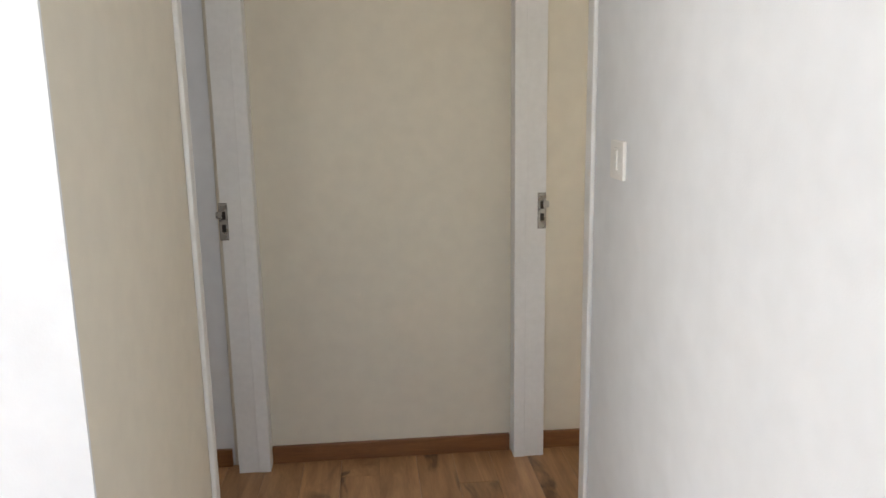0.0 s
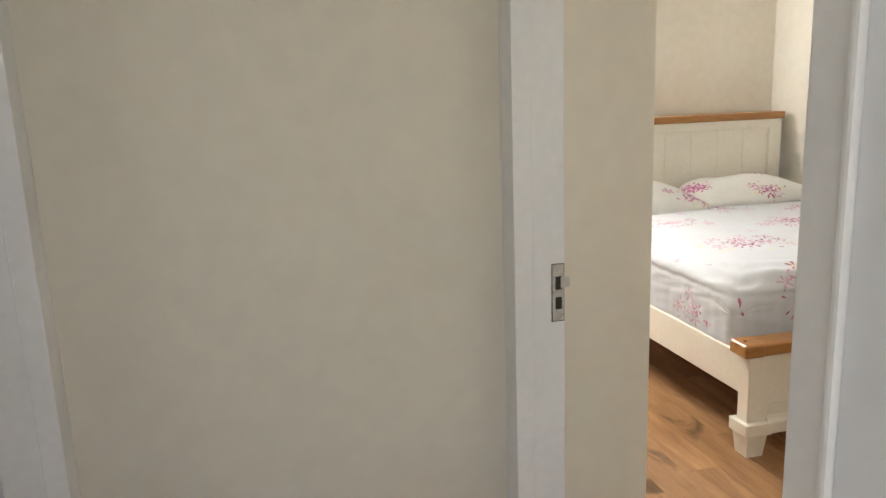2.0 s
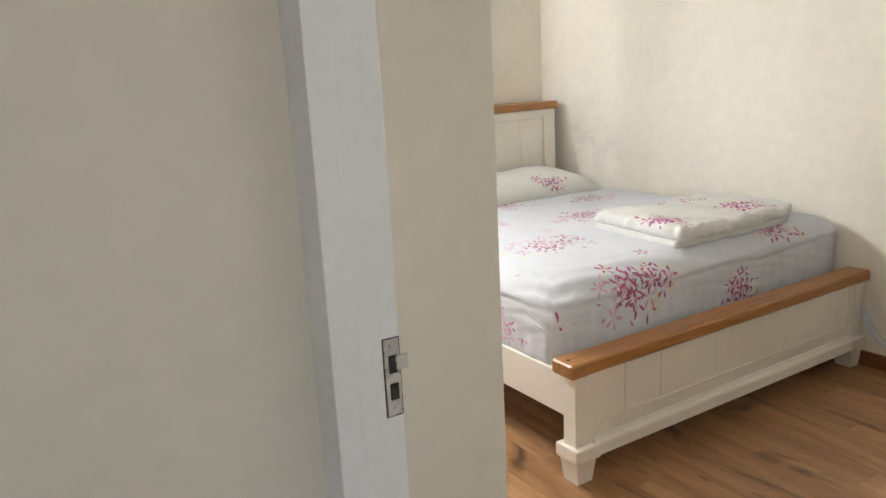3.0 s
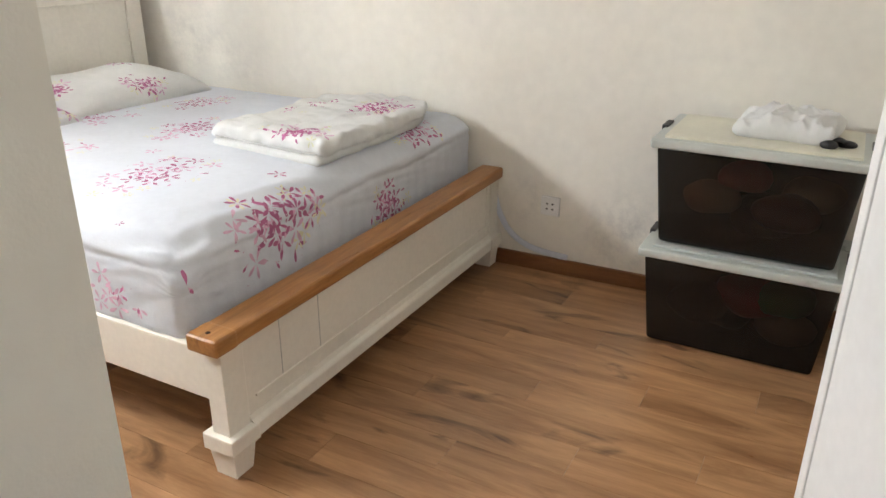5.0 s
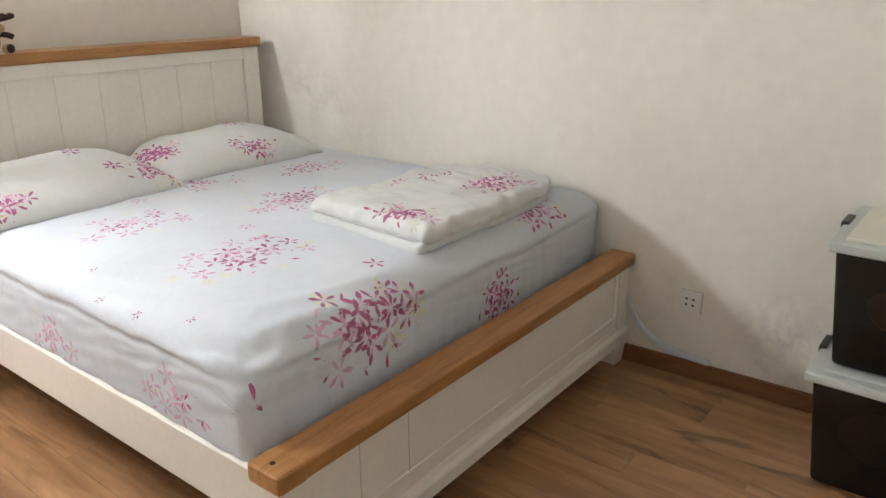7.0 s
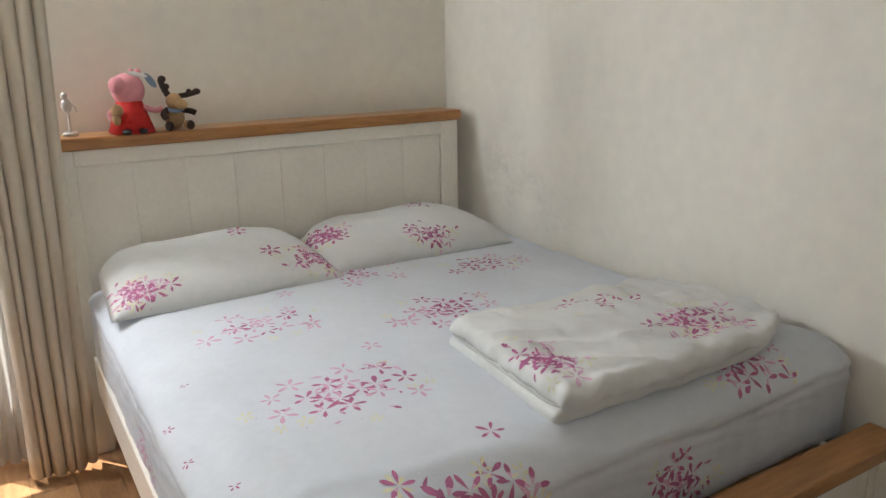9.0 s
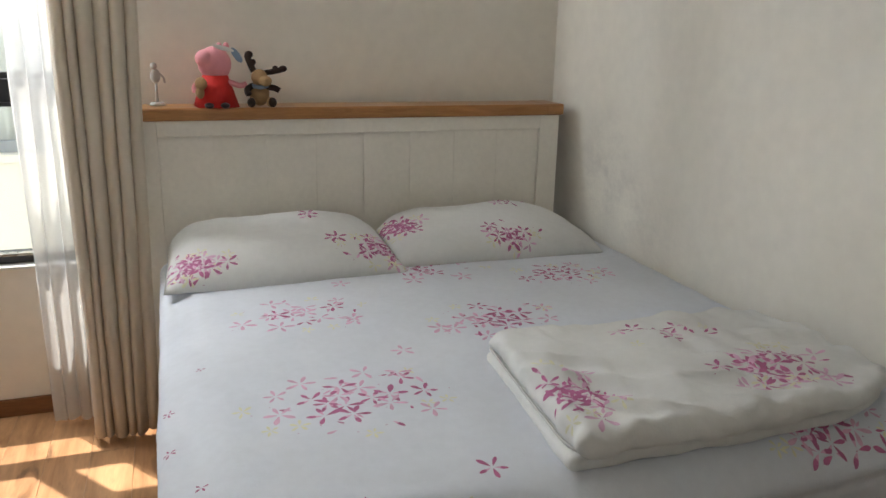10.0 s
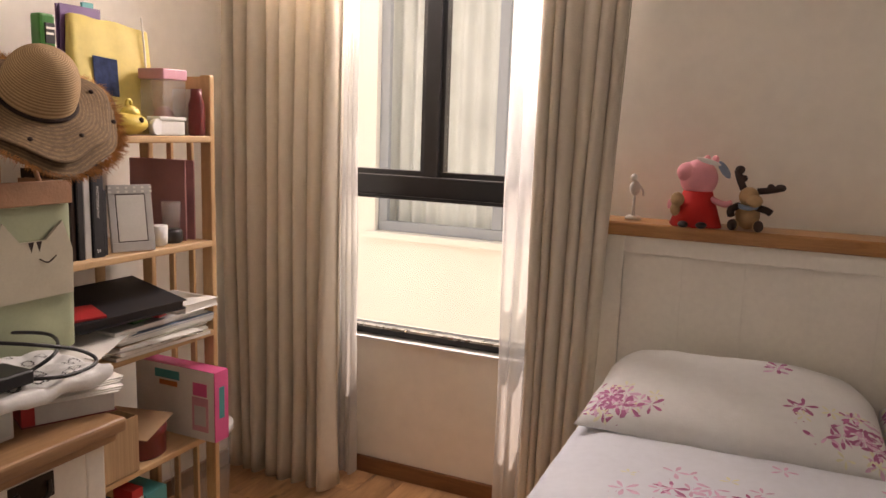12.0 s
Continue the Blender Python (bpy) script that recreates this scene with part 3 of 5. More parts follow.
def neighbour():
    t = tagged(new("neighbour_building"), "cream rendered neighbouring building with grey framed windows", "building")
    Y = 3.3
    wx0, wx1, wz0, wz1 = -4.62, -2.55, 0.58, 2.9
    bm = bmesh.new()
    for b in ((-4.95, wx0, Y, Y + 6, -6.2, 4.2), (wx1, 2.6, Y, Y + 6, -6.2, 4.2), (wx0, wx1, Y, Y + 6, -6.2, wz0), (wx0, wx1, Y, Y + 6, wz1, 4.2), (wx0, wx1, Y + 0.5, Y + 6, wz0, wz1)):
        box(bm, *b)
    part("wall", bm, FACADE, t)
    part("roof", bx(-5.1, 2.75, Y - 0.1, Y + 6, 4.2, 4.4, 0.02), FACADE, t)
    w = part("window", bx(wx0, wx1, Y + 0.06, Y + 0.12, wz0, wz0 + 0.09, 0.01), GREYF, t)
    for x in (wx0, -3.53, wx1 - 0.09):
        part("frame", bx(x, x + 0.09, Y + 0.06, Y + 0.12, wz0 + 0.09, wz1, 0.01), GREYF, w)
    part("sill", bx(wx0 - 0.08, wx1 + 0.08, Y - 0.06, Y + 0.05, wz0 - 0.06, wz0, 0.01), FACADE, w)
    bm = bmesh.new()
    n = 160
    cols = []
    for i in range(n + 1):
        x = wx0 + (wx1 - wx0) * i / n
        y = Y + 0.28 + 0.045 * math.sin(i * 0.55 + 1.5 * noise.noise((x * 2, 0, 0))) * (0.6 + 0.6 * noise.noise((x, 5, 0)))
        cols.append((bm.verts.new((x, y, wz0 + 0.02)), bm.verts.new((x, y + 0.02, wz1))))
    for a, b in zip(cols, cols[1:]):
        bm.faces.new((a[0], b[0], b[1], a[1])).smooth = True
    part("curtain", bm, FCURT, w, "pale grey curtain behind the glass")


neighbour()
# unseen outer wall, spread wide to bounce sunlight onto the neighbour's facade
bm = bmesh.new()
for b in ((-14, -3.22, 0.401, 0.46, -6.2, 9), (-2.02, 12, 0.401, 0.46, -6.2, 9), (-3.22, -2.02, 0.401, 0.46, -6.2, 0.605), (-3.22, -2.02, 0.401, 0.46, 2.38, 9)):
    box(bm, *b)
tagged(mesh_ob("wall_exterior", bm, FACADE), "unseen cream outer wall of the home, enlarged to bounce sun", "wall", kind="structure")

# ---------------------------------------------------------------- curtains


def curtain(name, x0, x1, xt, yc, amp, folds, material, label, zb=0.025, seed=0.0, flare=0.0, group=""):
    bm = bmesh.new()
    n, nz = folds * 22, 30
    rows = []
    for j in range(nz + 1):
        s = j / nz
        z = zb + (H - 0.02 - zb) * s
        row = []
        for i in range(n + 1):
            u = i / n
            ph = u * folds * math.pi + 0.9 * noise.noise((u * 5 + seed, seed, s * 0.8))
            a = amp * (0.7 + 0.7 * noise.noise((u * 4 + seed, 3.1, s * 0.5))) * (0.8 + 0.3 * (1 - s))
            w = (x1 + (xt - x1) * s - x0)
            # broad rounded fronts with narrow deep creases between them
            x = x0 + w * u - 0.26 * w / (folds * math.pi) * math.sin(ph * 2) + 0.012 * (1 - s) * noise.noise((u * 3, seed, s * 3))
            y = yc + a * (1.0 - 2.0 * abs(math.sin(ph)) ** 0.55) + 0.06 * a * math.sin(3 * ph + 4 * seed + s) + 0.012 * noise.noise((u * 6 + seed, s * 1.6, 1))
            dz = 0.012 * noise.noise((u * 9 + seed, 1.7, 0)) if j == 0 else 0
            row.append(bm.verts.new((x, y, z + dz)))
        rows.append(row)
    for a, b in zip(rows, rows[1:]):
        for i in range(n):
            bm.faces.new((a[i], a[i + 1], b[i + 1], b[i])).smooth = True
    ob = tagged(mesh_ob(name, bm, material, True), label, "curtain", group)
    if material is CURT:
        sol = ob.modifiers.new("thickness", "SOLIDIFY")
        sol.thickness = 0.003
    return ob


curtain("curtain", -3.44, -2.895, -2.875, -0.045, 0.060, 8, CURT, "beige linen curtain drawn to the side of the window", 0.02, 1.0, group="window curtains")
curtain("curtain", -2.075, -1.85, -1.765, -0.127, 0.052, 6, CURT, "beige linen curtain hanging beside the bed", 0.03, 7.0, group="window curtains")
curtain("sheer_curtain", -3.0, -2.885, -2.895, 0.095, 0.03, 5, SHEER, "white sheer curtain gathered behind the linen curtain", 0.03, 3.0, group="sheer curtains")
curtain("sheer_curtain", -2.235, -2.05, -2.0, 0.04, 0.034, 4, SHEER, "white sheer curtain glowing in the daylight", 0.03, 5.0, group="sheer curtains")

# ---------------------------------------------------------------- bed
CAPZ0, CAPZ1 = 0.418, 0.468
FX0, FX1 = -1.812, -0.02
HX0, HX1 = -1.865, -0.165


def bed():
    t = tagged(new("bed"), "white painted wooden bed with oiled pine caps, against the wall", "bed")
    # footboard
    y0, y1 = -2.045, -1.99
    part("footboard_cap", bx(FX0 - 0.03, FX1, -2.068, -1.962, CAPZ0, CAPZ1, 0.012, 3), CAPW, t, "oiled pine top rail of the footboard")
    part("cap_end", bx(FX0 - 0.032, FX0 + 0.055, -2.070, -1.960, CAPZ0 - 0.002, CAPZ1 + 0.0015, 0.013, 3), CAPW, t, "end block of the pine rail")
    bm = bmesh.new()
    cyl(bm, (FX0 + 0.0, -2.015, CAPZ1), (FX0 + 0.0, -2.015, CAPZ1 + 0.0025), 0.007, seg=14)
    part("dowel", bm, BROWN, t)
    part("footboard_panel", bx(FX0 + 0.084, FX1 - 0.084, y0 + 0.002, y1, 0.150, CAPZ0, 0.0), BEDW, t)
    for xa in (-1.57, -1.383):
        part("panel_joint", bx(xa, xa + 0.0016, y0 + 0.0005, y0 + 0.0025, 0.222, CAPZ0 - 0.01), GREYC, t, "thin open joint between boards")
    part("panel_moulding", bx(FX0 + 0.12, FX1 - 0.10, y0 - 0.003, y0 + 0.003, 0.212, 0.221, 0.0025, 2), BEDW, t)
    part("panel_stile", bx(FX1 - 0.125, FX1 - 0.117, y0 - 0.002, y0 + 0.003, 0.222, CAPZ0 - 0.002, 0.002, 2), BEDW, t)
    bm = bmesh.new()
    xa, xb = FX0 + 0.086, FX1 - 0.086
    pr = [(y0 - 0.02, 0.098), (y0 - 0.02, 0.140), (y0 - 0.016, 0.146), (y0 - 0.006, 0.153), (y0 - 0.001, 0.166), (y0 + 0.004, 0.166), (y0 + 0.004, 0.098)]
    va = [bm.verts.new((xa, yy, zz)) for yy, zz in pr]
    vb = [bm.verts.new((xb, yy, zz)) for yy, zz in pr]
    bm.faces.new(va)
    bm.faces.new(vb[::-1])
    for k in range(len(pr)):
        m = (k + 1) % len(pr)
        bm.faces.new((va[k], vb[k], vb[m], va[m]))
    bmesh.ops.recalc_face_normals(bm, faces=bm.faces[:])
    part("skirting_band", bm, BEDW, t, "coved skirting band")
    for xa in (FX0, FX1 - 0.085):
        bm = bmesh.new()
        box(bm, xa, xa + 0.085, y0 - 0.003, y1 + 0.005, 0.14, CAPZ0 - 0.001, 0.003)
        part("post", bm, BEDW, t)
        part("post_collar", bx(xa - 0.018, xa + 0.098, y0 - 0.026, y1 + 0.03, 0.094, 0.146, 0.005), BEDW, t)
        bm = bmesh.new()
        vs = box(bm, xa - 0.004, xa + 0.086, y0 - 0.014, y1 + 0.024, 0.0, 0.094, 0.0)
        for v in vs:
            if v.co.z < 0.05:
                v.co.x += (xa + 0.041 - v.co.x) * 0.22
                v.co.y += ((y0 + y1) / 2 + 0.006 - v.co.y) * 0.22
        part("leg", bm, BEDW, t)
    # side rails
    part("side_rail", bx(FX0 + 0.004, FX0 + 0.03, y1 + 0.006, -0.05, 0.25, 0.408, 0.004), BEDW, t)
    part("side_rail", bx(FX1 - 0.13, FX1 - 0.105, y1 + 0.006, -0.05, 0.25, 0.408, 0.004), BEDW, t)
    for i in range(12):
        y = -1.93 + i * 0.155
        part("slat", bx(FX0 + 0.03, FX1 - 0.13, y, y + 0.08, 0.375, 0.392, 0.003), SHELFW, t)
    # headboard
    hy0, hy1 = -0.038, 0.02
    part("headboard_cap", bx(HX0 - 0.02, HX1 + 0.012, -0.052, 0.13, 1.177, 1.223, 0.010, 3), CAPW, t, "oiled pine top rail of the headboard")
    part("cap_end", bx(HX1 - 0.07, HX1 + 0.014, -0.0535, 0.13, 1.1785, 1.2245, 0.010, 3), CAPW, t, "darker end block of the pine rail")
    part("headboard_panel", bx(HX0 + 0.09, HX1 - 0.09, hy0 + 0.015, hy1, 0.34, 1.178), BEDW, t)
    n = 8
    xs = [HX0 + 0.092 + (HX1 - HX0 - 0.184) * i / n for i in range(n + 1)]
    for a, b in zip(xs, xs[1:]):
        part("headboard_board", bx(a + 0.0004, b - 0.0004, hy0 + 0.0125, hy0 + 0.0155, 0.42, 1.1195, 0.0007), BEDW, t)
    part("headboard_top_rail", bx(HX0 + 0.09, HX1 - 0.09, hy0, hy0 + 0.018, 1.12, 1.177, 0.003), BEDW, t)
    for a in (HX0, HX1 - 0.09):
        part("stile", bx(a, a + 0.0895, hy0, hy1 + 0.01, 0.0, 1.177, 0.003), BEDW, t)


bed()


# ---------------------------------------------------------------- bedding
def tree(bm):
    bmesh.ops.triangulate(bm, faces=bm.faces[:])
    return BVHTree.FromBMesh(bm)


def petals(bm, bvh, origin, u, v, ray, size, rng, mi):
    """One leaf-shaped print, laid on the cloth."""
    ln, wd = size, size * rng.uniform(0.27, 0.36)
    lift = rng.uniform(0.0006, 0.0014)

    def lay(x, y):
        hit, nrm, _, _ = bvh.ray_cast(origin + u * x * ln + v * y * wd - ray * 0.3, ray, 0.6)
        if hit is None:
            return None
        return hit + (nrm if nrm.dot(ray) < 0 else -nrm) * lift

    rows = [[lay(0.0, 0.0)]]
    for x, h in ((0.2, 0.2), (0.42, 0.38), (0.64, 0.5), (0.85, 0.36)):
        rows.append([lay(x, -h), lay(x, 0.0), lay(x, h)])
    rows.append([lay(1.0, 0.0)])
    pts = [p for r in rows for p in r]
    if None in pts or max((p - pts[0]).length for p in pts) > size * 3.0:
        return
    vs = [[bm.verts.new(p) for p in r] for r in rows]
    fs = [(vs[0][0], vs[1][1], vs[1][0]), (vs[0][0], vs[1][2], vs[1][1]), (vs[5][0], vs[4][0], vs[4][1]), (vs[5][0], vs[4][1], vs[4][2])]
    for p, q in zip(vs[1:4], vs[2:5]):
        fs += [(p[0], p[1], q[1], q[0]), (p[1], p[2], q[2], q[1])]
    # the ink is strong at the tip and washed out towards the heart
    washed = mi == 0 and rng.random() < 0.5
    for k, f in enumerate(fs):
        f = bm.faces.new(f)
        f.material_index, f.smooth = 1 if washed and k in (0, 1, 4, 5) else mi, True


def flower(bm, bvh, c, u, v, ray, size, rng, mi, n=5):
    a0 = rng.uniform(0, 6.28)
    for k in range(n):
        if rng.random() < 0.06:
            continue
        a = a0 + k * 2 * math.pi / n + rng.uniform(-0.12, 0.12)
        d, e = u * math.cos(a) + v * math.sin(a), v * math.cos(a) - u * math.sin(a)
        petals(bm, bvh, c + d * size * 0.10, d, e, ray, size * rng.uniform(0.85, 1.1), rng, mi)


def cluster(bm, bvh, c, u, v, ray, spread, rng, dense=1.0, pale=0.25, petal=0.041):
    """A spray of printed blossoms: crowded in the middle, loose towards the rim."""
    u, v, ray = Vector(u).normalized(), Vector(v).normalized(), Vector(ray).normalized()
    c = Vector(c)

    def at(r, a):
        return c + u * math.cos(a) * r * 1.3 + v * math.sin(a) * r * 0.85

    spots = []

    def free(r0, r1, gap):
        for k in range(24):
            p = at(rng.uniform(r0, r1) ** 0.7 * spread, rng.uniform(0, 6.28))
            if all((p - q).length > gap for q in spots):
                break
        spots.append(p)
        return p

    for k in range(int(7 * dense) + 1):
        flower(bm, bvh, free(0.0, 0.5, petal * 1.1), u, v, ray, petal * rng.uniform(0.85, 1.15), rng, 1 if rng.random() < pale else 0)
    for k in range(int(4.5 * dense) + 1):
        flower(bm, bvh, free(0.6, 1.3, petal * 2.0), u, v, ray, petal * rng.uniform(0.75, 1.05), rng, 1 if rng.random() < pale + 0.35 else 0)
    for k in range(int(7 * dense)):
        b = rng.uniform(0, 6.28)
        petals(bm, bvh, free(0.1, 1.2, petal * 0.8), u * math.cos(b) + v * math.sin(b), v * math.cos(b) - u * math.sin(b), ray, petal * rng.uniform(0.5, 1.0), rng, 1 if rng.random() < pale else 0)
    for k in range(int(5 * dense)):
        flower(bm, bvh, free(0.7, 1.5, petal * 1.6), u, v, ray, petal * rng.uniform(0.5, 0.75), rng, 2)
    for k in range(int(10 * dense)):
        petals(bm, bvh, at(rng.uniform(0.4, 1.5) * spread, rng.uniform(0, 6.28)), u, v, ray, 0.006, rng, 0)


PRINT = [PINKD, PINKL, YELP]
X, Y, Z = Vector((1, 0, 0)), Vector((0, 1, 0)), Vector((0, 0, 1))


def mattress():
    x0, x1, y0 = -1.800, -0.10, -1.905
    bm = soft_box(x0, x1, y0, -0.06, 0.392, 0.697, 0.034, 150, 34, 0.003, 7.0, 0.0, 0.010)
    rng = random.Random(4)
    for v in bm.verts:
        p = v.co.copy()
        dl, df = p.x - x0, p.y - y0
        if p.y < -1.5:
            v.co.x += 0.075 * ((-1.5 - p.y) / 0.4) * max(0, (p.x + 1.4) / 1.3)
        s = max(0.0, min(1.0, (p.z - 0.50) / 0.18))
        s = s * s * (3 - 2 * s)
        d = math.hypot(dl, df)
        # the top falls away towards the rim, most at the foot corner
        v.co.z -= s * (0.042 * math.exp(-(df / 0.06) ** 2) + 0.034 * math.exp(-(dl / 0.09) ** 2) + 0.028 * math.exp(-(d / 0.20) ** 2))
        # slack folds sweeping round the corner and along the rim
        near = math.exp(-(min(df, dl) / 0.16) ** 2)
        run = min(df, dl) + 0.25 * d
        v.co.z += s * near * 0.0055 * math.sin(run * 62 + 5 * noise.noise((p.x * 3, p.y * 3, 1.0))) * (0.3 + math.exp(-(d / 0.5) ** 2))
        v.co.z += s * 0.010 * noise.noise((math.atan2(df + 0.03, dl + 0.03) * 6, d * 3.0, 3.0)) * math.exp(-((d - 0.16) / 0.13) ** 2)
        v.co.z += s * 0.004 * noise.noise((p.x * 5, p.y * 2.2, 6.0))
        if p.z < 0.66:
            if dl < 0.03:
                v.co.x += 0.0035 * noise.noise((p.y * 7, p.z * 26 + p.y * 5, 2.0)) + 0.003 * noise.noise((p.y * 22, p.z * 7, 4.0))
            if df < 0.03:
                v.co.y += 0.004 * noise.noise((p.x * 6, p.z * 26 + p.x * 4, 7.0)) + 0.003 * noise.noise((p.x * 20, p.z * 7, 9.0))
    for v in bm.verts:
        p = v.co
        w = p.z - 0.014 * noise.noise((p.x * 3, p.y * 3, 4)) - 0.006 * noise.noise((p.x * 14, p.y * 14, 4))
        k = 0.0045 * math.exp(-((w - 0.603) / 0.010) ** 2) - 0.002 * math.exp(-((w - 0.628) / 0.012) ** 2)
        if p.y < y0 + 0.04:
            v.co.y += k
        if p.x < x0 + 0.04:
            v.co.x += k
    bvh = tree(bm)
    t = tagged(new("mattress"), "mattress in a white fitted sheet with magenta blossom print", "mattress")
    pr = bmesh.new()
    down = -Z
    for x, y, s, d, pl in ((-1.42, -0.852, 0.12, 1.0, 0.55), (-0.875, -1.05, 0.12, 1.3, 0.3), (-0.475, -0.716, 0.11, 1.0, 0.35), (-1.39, -1.415, 0.14, 1.5, 0.3),
                           (-0.43, -1.83, 0.11, 1.3, 0.2), (-0.90, -0.54, 0.12, 0.7, 0.2)):
        cluster(pr, bvh, (x, y, 0.7), X, Y, down, s, rng, d, pl, 0.037)
    for x, y, s, c in ((-1.197, -1.185, 0.030, 1), (-1.248, -1.309, 0.031, 1), (-1.188, -1.758, 0.032, 0), (-1.262, -1.86, 0.033, 0), (-1.24, -0.617, 0.032, 1), (-1.282, -0.763, 0.03, 1), (-1.266, -0.946, 0.034, 1),
                       (-1.776, -1.465, 0.014, 0), (-1.778, -1.285, 0.014, 0), (-1.70, -1.12, 0.012, 0), (-1.72, -1.62, 0.014, 0)):
        flower(pr, bvh, Vector((x, y, 0.7)), X, Y, down, s, rng, c)
    slope = Vector((0, 0.80, -0.60)).normalized()
    cluster(pr, bvh, (-1.372, -1.89, 0.60), X, Vector((0, 0.60, 0.80)), slope, 0.125, rng, 1.6, 0.06, 0.044)
    cluster(pr, bvh, (-0.74, -1.905, 0.475), X, Z, Y, 0.085, rng, 1.0, 0.15, 0.038)
    cluster(pr, bvh, (x0, -1.63, 0.47), Y, Z, X, 0.085, rng, 0.7, 0.75, 0.036)
    cluster(pr, bvh, (x0, -1.004, 0.47), Y, Z, X, 0.085, rng, 0.7, 0.75, 0.036)
    flower(pr, bvh, Vector((-1.765, y0, 0.56)), X, Z, Y, 0.036, rng, 0, 3)
    part("sheet", bm, BEDLIN, t, smooth=True)
    tagged(part("printed_blossom", pr, PRINT, t), "magenta and yellow blossom print", kind="stuff")


mattress()


def pillow(x0, x1, y0, y1, z, lift, label, sprays, seed):
    """A plump pillow leaning on the headboard, with a flat flange at its front edge."""
    bm = bmesh.new()
    n = 44
    grid = {}
    for side in (1, -1):
        for i in range(n + 1):
            for j in range(n + 1):
                u, v = -1 + 2 * i / n, -1 + 2 * j / n
                if side < 0 and (i in (0, n) or j in (0, n)):
                    grid[side, i, j] = grid[1, i, j]
                    continue
                e = max(0.0, (1 - abs(u) ** 3.2)) ** 0.5 * max(0.0, (1 - abs(min(1, max(-1, v * 1.12 + (0.0 if v > 0 else 0.12)))) ** 3.0)) ** 0.5
                th = 0.085 * e
                x = (x0 + x1) / 2 + (x1 - x0) / 2 * u * (1 - 0.03 * (1 - abs(v)))
                yy = (y0 + y1) / 2 + (y1 - y0) / 2 * v
                k = (v + 1) / 2
                x = (x0 + x1) / 2 + (x - (x0 + x1) / 2) * (1 - 0.06 * k ** 3)
                yy -= 0.07 * abs(u) ** 6 * k
                zz = z + lift * k ** 1.3 * (1 - 0.5 * abs(u) ** 7) + (th * 1.15 if side > 0 else -th * 0.2)
                w = noise.noise((x * 5 + seed, yy * 5, side)) * 0.010 + noise.noise((x * 14 + seed, yy * 14, side)) * 0.004
                grid[side, i, j] = bm.verts.new((x, yy, zz + w * (1 if side > 0 else 0.3)))
    for side in (1, -1):
        for i in range(n):
            for j in range(n):
                vs = [grid[side, i, j], grid[side, i + 1, j], grid[side, i + 1, j + 1], grid[side, i, j + 1]]
                bm.faces.new(vs if side > 0 else vs[::-1]).smooth = True
    bvh = tree(bm)
    t = tagged(new("pillow"), label, "pillow", "bed pillows")
    rng = random.Random(seed)
    pr = bmesh.new()
    for fx, fy, s, d in sprays:
        p = Vector((x0 + (x1 - x0) * fx, y0 + (y1 - y0) * fy, z + 0.08))
        cluster(pr, bvh, p, X, Vector((0, 0.8, 0.6)), Vector((0, 0.6, -0.8)), s, rng, d * 0.95, 0.08, 0.036)
    part("pillowcase", bm, DUVET, t, smooth=True)
    tagged(part("printed_blossom", pr, PRINT, t), "magenta blossom print", kind="stuff")


pillow(-1.785, -0.985, -0.555, -0.05, 0.700, 0.085, "plump white pillow with magenta blossom print against the headboard", ((0.11, 0.12, 0.075, 1.5), (0.90, 0.17, 0.085, 1.6), (0.72, 0.34, 0.015, 0.1), (0.62, 0.80, 0.03, 0.1)), 11)
pillow(-1.02, -0.175, -0.50, -0.045, 0.700, 0.075, "plump white pillow with scattered blossom print near the wall", ((0.07, 0.55, 0.07, 1.2), (0.55, 0.14, 0.075, 0.9), (0.66, 0.85, 0.05, 0.2)), 23)


